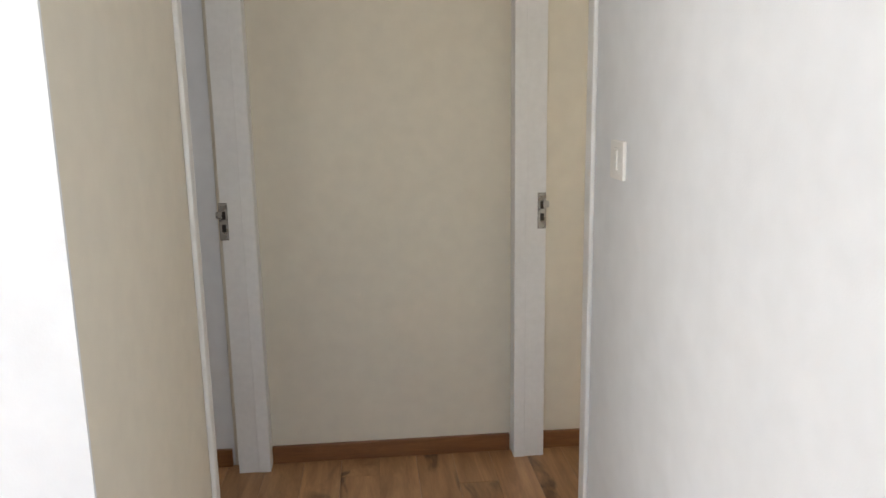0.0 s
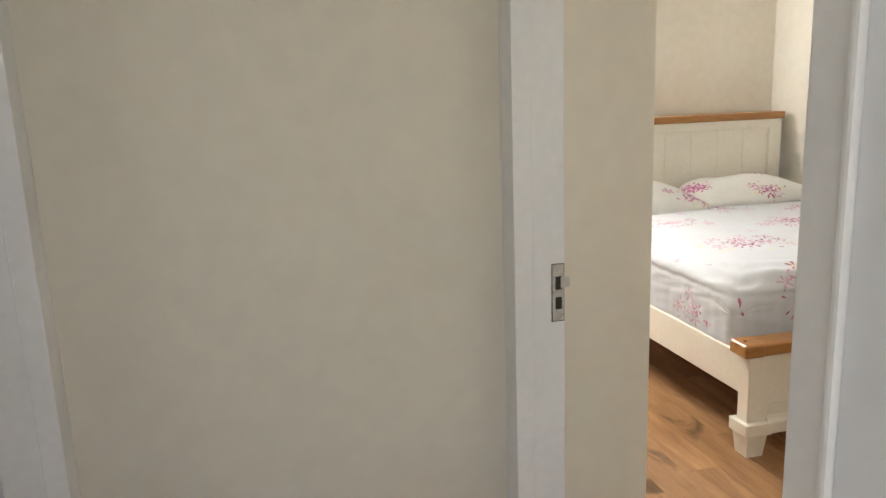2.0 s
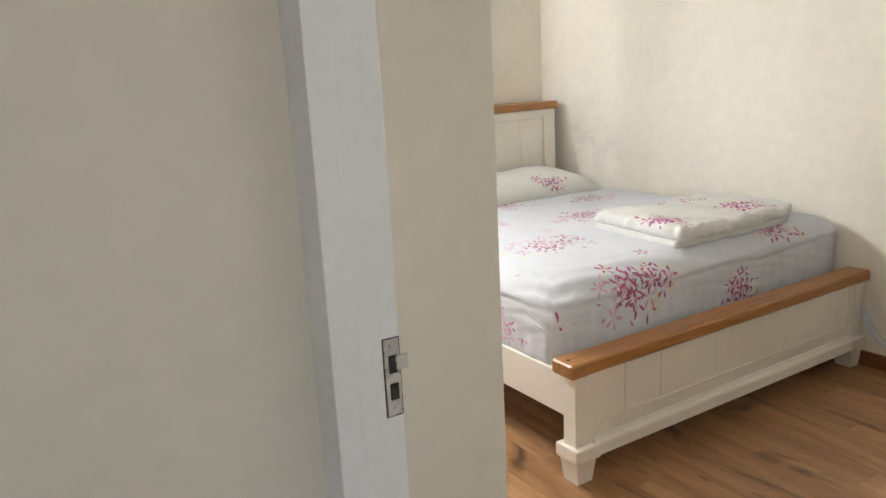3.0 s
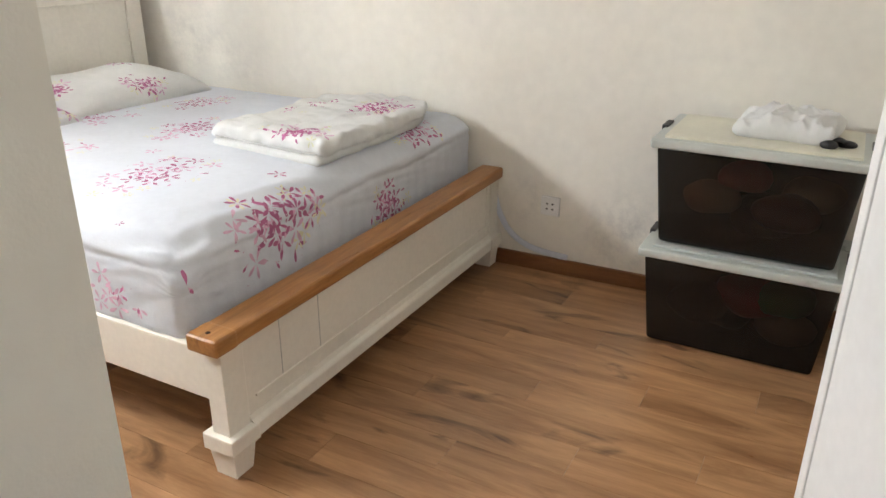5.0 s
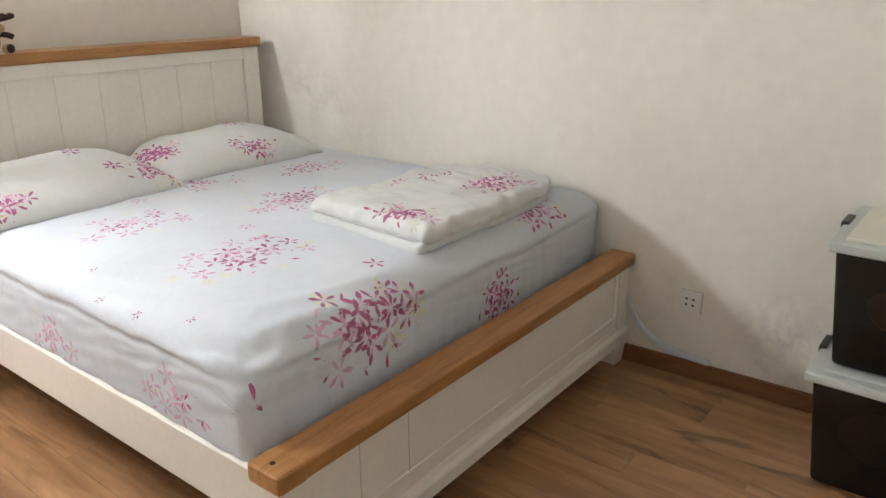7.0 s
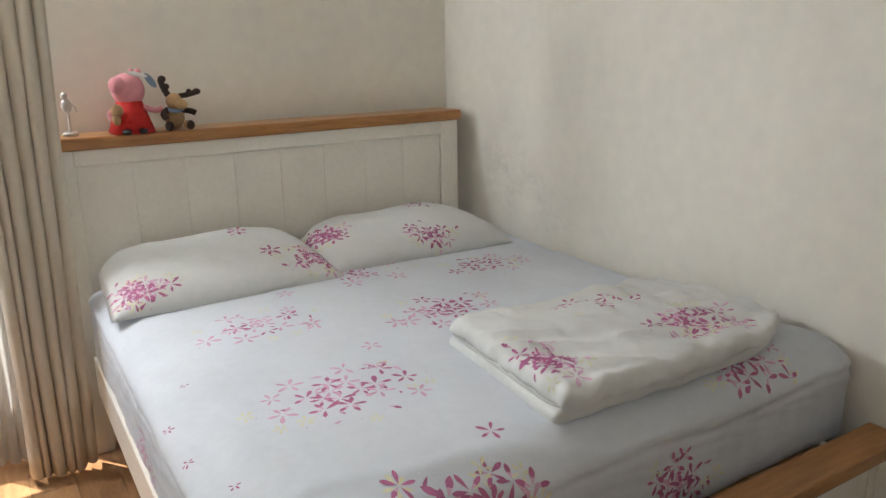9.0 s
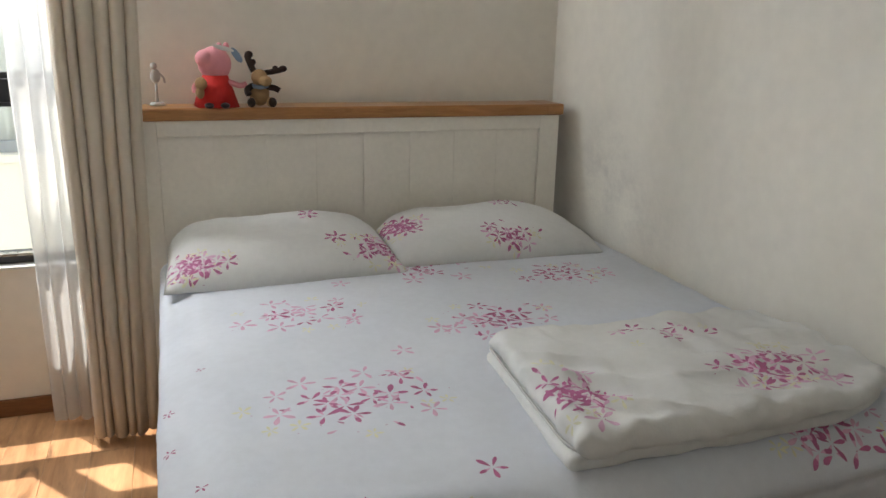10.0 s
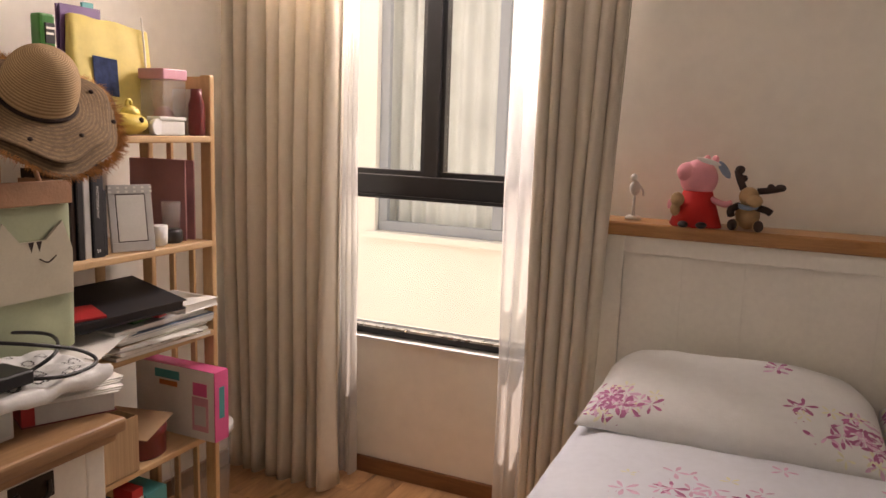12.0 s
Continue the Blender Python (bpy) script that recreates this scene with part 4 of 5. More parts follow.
def folded_duvet():
    t = tagged(new("folded_duvet"), "white duvet folded into a flat pile on the bed", "duvet")
    rng = random.Random(8)
    x0, x1, y0, y1 = -1.045, -0.15, -1.845, -1.275

    def slack(p):
        # the far corner by the wall is rounded off and the pile thins towards it
        q = p.copy()
        k = max(0.0, (p.x + 0.42) / 0.27) ** 2
        if p.y < -1.56:
            q.y += 0.10 * k * ((-1.56 - p.y) / 0.285)
        q.x += 0.05 * max(0.0, (p.y - y0) / (y1 - y0)) * max(0.0, min(1.0, (-0.8 - p.x) / 0.25))
        return q

    lo = soft_box(x0 - 0.012, x1 - 0.03, y0 + 0.022, y1 - 0.012, 0.690, 0.732, 0.019, 60, 6, 0.008, 9.0, 3.0)
    for v in lo.verts:
        v.co = slack(v.co)
    part("lower_fold", lo, DUVET, t, smooth=True)
    up = soft_box(x0, x1, y0, y1, 0.724, 0.786, 0.029, 110, 12, 0.007, 7.0, 12.0, 0.010)
    for v in up.verts:
        p = v.co.copy()
        top = max(0.0, min(1.0, (p.z - 0.735) / 0.03))
        v.co = slack(p)
        v.co.z -= top * (0.022 * max(0.0, (p.x - x0) / (x1 - x0)) + 0.010 * max(0.0, (p.y - y0) / (y1 - y0)))
        g = noise.noise((p.x * 5 + p.y * 9, p.y * 3 - p.x * 2, 5.0))
        v.co.z += top * (0.026 * (0.35 - abs(g)) + 0.010 * noise.noise((p.x * 17, p.y * 8, 2.0)) + 0.014 * noise.noise((p.x * 3.5, p.y * 7, 7.0)))
        rim = math.exp(-(min(p.x - x0, p.y - y0) / 0.05) ** 2)
        v.co.z += 0.010 * rim * noise.noise((p.x * 20, p.y * 20, 4.0))
        v.co.x += 0.010 * rim * noise.noise((p.y * 22, p.z * 14, 8.0))
        v.co.y += 0.010 * rim * noise.noise((p.x * 18, p.z * 14, 3.0))
    bvh = tree(up)
    pr = bmesh.new()
    cluster(pr, bvh, (-0.985, -1.67, 0.8), Y, X, Vector((0.35, 0, -0.94)), 0.085, rng, 1.5, 0.10, 0.036)
    cluster(pr, bvh, (-0.44, -1.68, 0.8), X, Y, -Z, 0.105, rng, 1.5, 0.10, 0.037)
    cluster(pr, bvh, (-0.56, -1.43, 0.8), X, Y, -Z, 0.09, rng, 0.5, 0.3, 0.030)
    part("upper_fold", up, DUVET, t, smooth=True)
    tagged(part("printed_blossom", pr, PRINT, t), "magenta blossom print", kind="stuff")
    bm = bmesh.new()
    tube(bm, [(x0 + 0.044, y1 - 0.03, 0.735), (x0 + 0.026, -1.5, 0.734), (x0 + 0.012, -1.66, 0.734), (x0 + 0.006, y0 + 0.06, 0.735), (x0 + 0.035, y0 + 0.012, 0.737)], 0.0035, 6)
    part("zip_seam", bm, GREYC, t)


folded_duvet()

# ---------------------------------------------------------------- storage boxes


def storage_box(z, h, seed, fills):
    """A smoky clear plastic box, wider at its rim, with a frosted lid and things inside."""
    t = tagged(new("storage_box"), "dark smoky plastic storage box with a pale frosted lid", "storage box", "stacked storage boxes")
    x0, x1, y0, y1 = -0.432, -0.055, -3.45, -2.868
    g = 0.035

    def shell(f, a, b, inset):
        bm = bmesh.new()
        vs = box(bm, x0 + inset, x1 - inset, y0 + inset, y1 - inset, a, b, 0)
        for v in vs:
            if v.co.z > (a + b) / 2:
                v.co.x += -g * f if v.co.x < -0.25 else g * 0.5 * f
                v.co.y += -g * f if v.co.y < -3.15 else g * f
        return bm

    bm = shell(1, z + 0.004, z + h - 0.04, 0)
    bmesh.ops.bevel(bm, geom=[e for e in bm.edges], offset=0.018, segments=3, affect="EDGES", profile=0.6)
    part("body", bm, SMOKE, t, "dark smoky clear plastic tub", smooth=False)
    lx0, lx1, ly0, ly1 = x0 - 0.058, x1 + 0.022, y0 - 0.055, y1 + 0.055
    lid = part("lid", bx(lx0, lx1, ly0, ly1, z + h - 0.045, z + h - 0.012, 0.012, 3), LIDM, t, "pale frosted plastic lid")
    part("lid_panel", bx(lx0 + 0.035, lx1 - 0.035, ly0 + 0.04, ly1 - 0.04, z + h - 0.014, z + h - 0.003, 0.005, 2), LIDP if z > 0.1 else LIDM, lid)
    for y in (ly0 - 0.004, ly1 - 0.018):
        part("clip", bx(-0.30, -0.20, y, y + 0.022, z + h - 0.05, z + h - 0.004, 0.004), BLACK, t, "black lid clip")
    rng = random.Random(seed)
    for (cx, cy, cz, r, m) in fills:
        bm = bmesh.new()
        ball(bm, (cx, cy, z + cz), r, r * 1.3, r * 0.8, 16)
        for v in bm.verts:
            v.co += Vector((noise.noise(v.co * 9), noise.noise(v.co * 9 + Vector((5, 0, 0))), noise.noise(v.co * 9 + Vector((0, 5, 0))))) * 0.02
        part("content", bm, m, t)
    return t


storage_box(0.0, 0.405, 1, ((-0.30, -3.02, 0.14, 0.09, BROWN), (-0.27, -3.20, 0.20, 0.10, REDC), (-0.30, -3.32, 0.22, 0.085, GREEN), (-0.26, -3.33, 0.10, 0.085, LEATHER), (-0.2, -3.1, 0.1, 0.1, NAVY)))
storage_box(0.405, 0.405, 2, ((-0.33, -3.02, 0.17, 0.08, LEATHER), (-0.30, -3.12, 0.25, 0.07, REDC), (-0.34, -3.27, 0.15, 0.09, DKRED), (-0.25, -3.2, 0.10, 0.1, NAVY), (-0.25, -3.35, 0.2, 0.08, KRAFT)))


def crumpled_bag():
    bm = soft_box(-0.36, -0.10, -3.38, -3.07, 0.804, 0.862, 0.027, 90, 10, 0.012, 8.0, 4.0, 0.02)
    for v in bm.verts:
        p = v.co.copy()
        k = max(0.0, min(1.0, (p.z - 0.806) / 0.03))
        ridge = 0.5 - abs(noise.noise((p.x * 9 + p.y * 5, p.y * 11, 1)))
        v.co.z += k * (0.045 * ridge * abs(ridge) * 2 + 0.018 * (0.4 - abs(noise.noise((p.x * 26, p.y * 21, 2)))) + 0.02 * noise.noise((p.x * 7, p.y * 6, 5)))
        v.co.x += 0.03 * noise.noise((p.y * 9, 1.0, p.z * 4))
        v.co.y += 0.03 * noise.noise((p.x * 9, 4.0, p.z * 4)) + 0.10 * max(0, p.y + 3.16) * max(0.0, 1 - abs(p.x + 0.27) / 0.1)
        v.co.z = max(0.8035, v.co.z - 0.40 * max(0, p.y + 3.17) * k)
    tagged(mesh_ob("cloth_bag", bm, BAGC, True), "crumpled white cloth bag lying on the storage box", "bag")


crumpled_bag()


def hair_clip():
    bm = bmesh.new()
    ball(bm, (-0.37, -3.36, 0.817), 0.022, 0.028, 0.016, 16)
    ball(bm, (-0.33, -3.41, 0.815), 0.018, 0.034, 0.014, 16)
    tube(bm, [(-0.37, -3.36, 0.82), (-0.355, -3.385, 0.834), (-0.33, -3.41, 0.82)], 0.008, 8)
    tagged(mesh_ob("hair_clip", bm, BLACK), "small glossy black hair clip on the box lid", "hair clip")


hair_clip()


def slack_cable():
    bm = bmesh.new()
    x = east_x(-2.2) - 0.014
    tube(bm, [(x, -2.03, 0.34), (x, -2.065, 0.24), (x, -2.13, 0.155), (x, -2.24, 0.105), (x - 0.002, -2.40, 0.092)], 0.015, 12)
    for v in bm.verts:
        v.co.x = x + (v.co.x - x) * 0.3 + 0.003 * noise.noise(v.co * 20)
    tagged(mesh_ob("ribbon", bm, BEDLIN, True), "limp white fabric strip falling from the bed to the baseboard", "ribbon")


slack_cable()

# ---------------------------------------------------------------- plush toys and figurine


def plush_pig():
    bm = bmesh.new()
    c = Vector((-1.56, 0.005, 1.224))
    vs = cyl(bm, c + Vector((0, 0, 0.004)), c + Vector((0, 0, 0.125)), 0.083, 0.046, 28, 1)
    for v in vs:
        if v.co.z < 1.26:
            v.co.z += 0.006 * math.sin(v.co.x * 90)
    ball(bm, c + Vector((0.0, -0.005, 0.17)), 0.060, 0.050, 0.068, 24, 0)
    ball(bm, c + Vector((-0.035, -0.022, 0.19)), 0.034, 0.034, 0.036, 20, 0)
    for dx in (0.02, 0.045):
        ball(bm, c + Vector((dx, 0.01, 0.235)), 0.012, 0.008, 0.018, 12, 0)
    tube(bm, [c + Vector((-0.045, -0.03, 0.10)), c + Vector((-0.075, -0.045, 0.085)), c + Vector((-0.075, -0.05, 0.06))], 0.011, 8, 0)
    tube(bm, [c + Vector((0.045, -0.02, 0.10)), c + Vector((0.085, -0.03, 0.085)), c + Vector((0.11, -0.03, 0.092))], 0.011, 8, 0)
    for dx in (-0.03, 0.025):
        ball(bm, c + Vector((dx, -0.07, 0.010)), 0.018, 0.026, 0.012, 14, 2)
    ball(bm, c + Vector((-0.055, -0.062, 0.095)), 0.022, 0.018, 0.026, 14, 3)
    ball(bm, c + Vector((-0.06, -0.062, 0.06)), 0.016, 0.014, 0.024, 14, 3)
    ball(bm, c + Vector((0.078, -0.03, 0.205)), 0.013, 0.002, 0.034, 16, 4, Matrix.Rotation(radians(-32), 4, "Y"))
    ball(bm, c + Vector((0.03, -0.045, 0.232)), 0.040, 0.002, 0.009, 16, 5, Matrix.Rotation(radians(16), 4, "Y"))
    tagged(mesh_ob("plush_toy", bm, [PINK, RED, BLACK, TAN, BLUEG, WHITEC], False, Matrix.Translation(c) @ Matrix.Diagonal((0.98, 1, 0.9, 1)) @ Matrix.Translation(-c)), "pink plush toy in a red dress sitting on the headboard", "plush toy", "plush toys")


plush_pig()


def plush_moose():
    bm = bmesh.new()
    c = Vector((-1.365, -0.005, 1.224))
    ball(bm, c + Vector((0, 0.01, 0.055)), 0.042, 0.038, 0.055, 20, 0)
    ball(bm, c + Vector((0.0, -0.01, 0.125)), 0.034, 0.034, 0.036, 20, 0)
    ball(bm, c + Vector((0.02, -0.035, 0.112)), 0.028, 0.030, 0.024, 20, 0)
    for dx in (-0.04, 0.038):
        ball(bm, c + Vector((dx, -0.05, 0.022)), 0.018, 0.030, 0.022, 14, 0)
        ball(bm, c + Vector((dx * 1.1, -0.075, 0.024)), 0.017, 0.012, 0.021, 14, 1)
    tube(bm, [c + Vector((-0.03, -0.01, 0.09)), c + Vector((-0.055, -0.04, 0.075)), c + Vector((-0.05, -0.055, 0.055))], 0.013, 8, 1)
    tube(bm, [c + Vector((0.03, -0.01, 0.085)), c + Vector((0.06, -0.03, 0.08)), c + Vector((0.078, -0.035, 0.07))], 0.013, 8, 1)
    tube(bm, [c + Vector((-0.02, 0, 0.15)), c + Vector((-0.035, 0, 0.185)), c + Vector((-0.045, 0, 0.22))], 0.013, 8, 1)
    ball(bm, c + Vector((-0.038, 0, 0.222)), 0.017, 0.012, 0.016, 12, 1)
    ball(bm, c + Vector((-0.022, 0, 0.19)), 0.012, 0.01, 0.013, 12, 1)
    tube(bm, [c + Vector((0.025, 0, 0.145)), c + Vector((0.06, 0, 0.15)), c + Vector((0.095, 0, 0.158))], 0.012, 8, 1)
    ball(bm, c + Vector((0.10, 0, 0.162)), 0.018, 0.012, 0.014, 12, 1)
    ball(bm, c + Vector((0.068, 0, 0.164)), 0.012, 0.01, 0.012, 12, 1)
    tube(bm, [c + Vector((-0.04, -0.01, 0.092)), c + Vector((0, -0.042, 0.085)), c + Vector((0.04, -0.01, 0.092))], 0.009, 8, 2)
    tagged(mesh_ob("plush_toy", bm, [TAN, BROWN, BLUEG], False, Matrix.Translation(c + Vector((-0.04, 0, 0))) @ Matrix.Diagonal((0.88, 1, 0.84, 1)) @ Matrix.Translation(-c)), "tan and dark brown plush moose sitting on the headboard", "plush toy", "plush toys")


plush_moose()


def figurine():
    bm = bmesh.new()
    c = Vector((-1.765, 0.03, 1.226))
    cyl(bm, c, c + Vector((0, 0, 0.012)), 0.028, 0.022, 20)
    cyl(bm, c + Vector((0, 0, 0.012)), c + Vector((0, 0, 0.085)), 0.006, 0.004, 12)
    ball(bm, c + Vector((0, 0, 0.105)), 0.018, 0.014, 0.026, 18)
    ball(bm, c + Vector((-0.004, -0.004, 0.14)), 0.012, 0.012, 0.013, 16)
    tube(bm, [c + Vector((0.012, 0, 0.115)), c + Vector((0.026, 0, 0.10)), c + Vector((0.03, 0, 0.08))], 0.004, 8)
    tagged(mesh_ob("figurine", bm, FROST), "small white bird figurine on a stand by the curtain", "figurine")


figurine()

# ---------------------------------------------------------------- bookshelf
SF, SB, SN, SS = -3.05, -3.37, -0.555, -1.34
LEVELS = (1.458, 1.110, 0.800, 0.430, 0.09)


def bookshelf():
    t = tagged(new("bookshelf"), "open pale pine bookshelf crowded with books and boxes", "bookshelf")
    for y in (SN, SS):
        s = -1 if y == SN else 1
        a, b = sorted((y, y + s * 0.022))
        part("front_post", bx(SF - 0.045, SF, a, b, 0, 1.655, 0.006), SHELFV, t)
        part("back_post", bx(SB, SB + 0.045, a, b, 0, 1.655, 0.006), SHELFV, t)
        part("end_panel", bx(SB + 0.0455, SF - 0.0455, a + 0.004, b - 0.004, 1.46, 1.65, 0.004), SHELFV, t)
        for x in (SB + 0.12, SB + 0.21):
            part("side_slat", bx(x, x + 0.022, a + 0.005, b - 0.005, 0.05, 1.4595, 0.003), SHELFV, t)
    for z in LEVELS:
        part("shelf_board", bx(SB + 0.01, SF + 0.004, SS + 0.0225, SN - 0.0225, z - 0.022, z, 0.006, 3), SHELFW, t)
    for y in (-1.16, -0.97, -0.78):
        part("back_slat", bx(SB - 0.004, SB + 0.008, y, y + 0.035, 0.05, 1.62, 0.003), SHELFV, t)


bookshelf()


def simple(name, label, category, boxes, group=""):
    """A thing of a few bevelled blocks; each block a part: (part name, bounds, material, bevel)."""
    t = tagged(new(name), label, category, group)
    for pn, b, m, bv in boxes:
        part(pn, bx(*b, bv), m, t)
    return t


def book(x0, x1, y0, y1, z0, z1, m, label, axis, group="books"):
    """A hardback: two boards and a spine round a block of pages. axis: the direction of its thickness."""
    t = tagged(new("book"), label, "book", group)
    e, c = 0.004, 0.003
    if axis == "y":
        part("cover", bx(x0, x1, y0, y0 + c, z0, z1, 0.001, 1), m, t)
        part("cover", bx(x0, x1, y1 - c, y1, z0, z1, 0.001, 1), m, t)
        part("spine", bx(x1 - c, x1 + 0.001, y0 + c, y1 - c, z0, z1, 0.001, 1), m, t)
        part("page_block", bx(x0 + e, x1 - c, y0 + c, y1 - c, z0 + e, z1 - e), WHITEC, t)
    else:
        part("cover", bx(x0, x1, y0, y1, z0, z0 + c, 0.001, 1), m, t)
        part("cover", bx(x0, x1, y0, y1, z1 - c, z1, 0.001, 1), m, t)
        part("spine", bx(x0, x1, y0, y0 + c, z0 + c, z1 - c, 0.001, 1), m, t)
        part("page_block", bx(x0 + e, x1 - e, y0 + c, y1 - e, z0 + c, z1 - c), WHITEC, t)
    return t


# second shelf: standing books
z = LEVELS[1]
bk = book(-3.26, -3.075, -1.035, -0.995, z, z + 0.265, NAVY, "thick black photography book standing on the shelf", "y")
for word, zz, sz in (("PHOTOGRAPHY", z + 0.205, 0.0125), ("24", z + 0.035, 0.014)):
    cu = bpy.data.curves.new("spine_text", "FONT")
    cu.body, cu.size, cu.extrude = word, sz, 0.0002
    tx = new("spine_text", cu)
    tx.parent = bk
    cu.materials.append(WHITEC)
    tx.matrix_local = Matrix(((0, 0, 1, -3.0738), (0, 1, 0, -1.021) if word != "24" else (0, 1, 0, -1.027), (-1, 0, 0, zz), (0, 0, 0, 1))) if word != "24" else Matrix(((0, 0, 1, -3.0738), (1, 0, 0, -1.026), (0, 1, 0, zz - 0.02), (0, 0, 0, 1)))
    if word != "24":
        tx.matrix_local = Matrix(((0, 0, 1, -3.0738), (0, 1, 0, -1.021), (-1, 0, 0, zz), (0, 0, 0, 1)))
book(-3.25, -3.08, -1.062, -1.037, z, z + 0.235, GREYC, "slim grey book standing on the shelf", "y")
book(-3.25, -3.075, -1.086, -1.064, z, z + 0.245, BLACK, "slim black book standing on the shelf", "y")
book(-3.27, -3.08, -1.106, -1.088, z, z + 0.25, BROWN, "brown notebook standing on the shelf", "y")
book(-3.25, -3.08, -1.13, -1.108, z, z + 0.225, LEATHER, "tan book standing on the shelf", "y")
book(-3.26, -3.09, -0.993, -0.972, z, z + 0.19, NAVY, "small dark book standing on the shelf", "y")


def lathe(name, label, category, c, profile, m, seg=28, group=""):
    bm = bmesh.new()
    rings = []
    for r, h in profile:
        rings.append([bm.verts.new((c[0] + r * math.cos(2 * math.pi * k / seg), c[1] + r * math.sin(2 * math.pi * k / seg), c[2] + h)) for k in range(seg)])
    for a, b in zip(rings, rings[1:]):
        for k in range(seg):
            bm.faces.new((a[k], a[(k + 1) % seg], b[(k + 1) % seg], b[k])).smooth = True
    bm.faces.new(rings[0][::-1])
    bm.faces.new(rings[-1])
    return tagged(mesh_ob(name, bm, m), label, category, group)


def photo_frame():
    t = tagged(new("photo_frame"), "silver and white patterned photo frame leaning on the books", "photo frame")
    m = pose(-3.075, -0.893, z + 0.002, 0, -9, -24) @ pose(0, 0, 0, 0, 0, 0)
    for b in ((0, 0.012, -0.064, 0.064, 0, 0.028), (0, 0.012, -0.064, 0.064, 0.172, 0.2), (0, 0.012, -0.064, -0.044, 0.028, 0.172), (0, 0.012, 0.044, 0.064, 0.028, 0.172)):
        part("border", bx(*b, 0.002), GREYC, t, matrix=m)
    part("mount", bx(0.002, 0.0105, -0.044, 0.044, 0.028, 0.172), BROWN, t, "dark inner edge of the frame", matrix=m)
    part("picture", bx(0.0105, 0.0115, -0.041, 0.0415, 0.031, 0.169), WHITEC, t, "pale faded picture", matrix=m)
    part("stand", bx(-0.05, 0.0, -0.01, 0.01, 0, 0.012, 0.002), BLACK, t, matrix=m)
    for i in range(6):
        for j in range(2):
            part("dot", bx(0.0118, 0.0132, -0.062 + i * 0.024, -0.054 + i * 0.024, 0.176 + j * 0.012, 0.182 + j * 0.012), WHITEC, t, matrix=m)


photo_frame()
lathe("ceramic_cup", "small pale ceramic cup on the shelf", "cup", (-3.10, -0.765, z), ((0.018, 0), (0.026, 0.006), (0.028, 0.065), (0.025, 0.066), (0.022, 0.01)), PLAST)
lathe("tumbler", "clear glass tumbler with a dark base on the shelf", "tumbler", (-3.12, -0.69, z + 0.045), ((0.028, 0), (0.032, 0.09), (0.030, 0.09), (0.026, 0.006)), CLEARP)
lathe("ink_jar", "squat black glass jar on the shelf", "jar", (-3.12, -0.69, z), ((0.03, 0), (0.036, 0.008), (0.036, 0.036), (0.028, 0.045)), BLACK)
lathe("small_bottle", "small green bottle behind the photo frame", "bottle", (-3.20, -0.945, z), ((0.016, 0), (0.018, 0.01), (0.018, 0.16), (0.01, 0.19), (0.01, 0.215)), GREEN)
simple("ring_binder", "mauve card folder leaning on the side slats", "folder", (("cover", (-3.34, -3.10, -0.645, -0.64, z, z + 0.265), MAUVE, 0.001), ("cover", (-3.34, -3.10, -0.605, -0.60, z, z + 0.265), MAUVE, 0.001), ("spine", (-3.345, -3.34, -0.645, -0.60, z, z + 0.265), MAUVE, 0.001)))

# top shelf
z = LEVELS[0]


def clear_case():
    t = tagged(new("clear_box"), "clear plastic box with a pink lid on the top shelf", "box")
    x0, x1, y0, y1 = -3.21, -3.11, -0.718, -0.622
    part("base", bx(x0, x1, y0, y1, z, z + 0.006, 0.002), CLEARP, t)
    for b in ((x0, x0 + 0.003, y0, y1, z + 0.006, z + 0.175), (x1 - 0.003, x1, y0, y1, z + 0.006, z + 0.175), (x0 + 0.003, x1 - 0.003, y0, y0 + 0.003, z + 0.006, z + 0.175), (x0 + 0.003, x1 - 0.003, y1 - 0.003, y1, z + 0.006, z + 0.175)):
        part("side", bx(*b), CLEARP, t)
    part("lid", bx(x0 - 0.004, x1 + 0.004, y0 - 0.004, y1 + 0.004, z + 0.175, z + 0.208, 0.004), ROSE, t, "rose pink lid")
    bm = bmesh.new()
    ball(bm, (-3.16, -0.67, z + 0.05), 0.034, 0.034, 0.042, 16)
    part("content", bm, MAUVE, t)


clear_case()
simple("small_tin", "small white lidded tin on the top shelf", "tin", (("body", (-3.098, -3.05, -0.797, -0.692, z, z + 0.046), WHITEC, 0.006), ("lid", (-3.102, -3.046, -0.801, -0.688, z + 0.046, z + 0.058), WHITEC, 0.004)))
lathe("sauce_bottle", "clear bottle of dark red beads on the top shelf", "bottle", (-3.072, -0.616, z), ((0.024, 0), (0.027, 0.008), (0.026, 0.10), (0.018, 0.125), (0.018, 0.15)), DKRED)
simple("greeting_card", "white card standing against the end panel", "card", (("card", (-3.2, -3.085, -0.588, -0.585, z, z + 0.15), WHITEC, 0.0005),))


def lying_jar():
    t = tagged(new("jar"), "small clear jar lying on its side on the top shelf", "jar")
    bm = bmesh.new()
    cyl(bm, (-3.12, -0.815, z + 0.026), (-3.06, -0.808, z + 0.026), 0.026, 0.024, 24)
    part("body", bm, CLEARP, t)
    bm = bmesh.new()
    cyl(bm, (-3.062, -0.808, z + 0.026), (-3.048, -0.806, z + 0.026), 0.0245, 0.0245, 24)
    part("lid", bm, PLAST, t)


lying_jar()


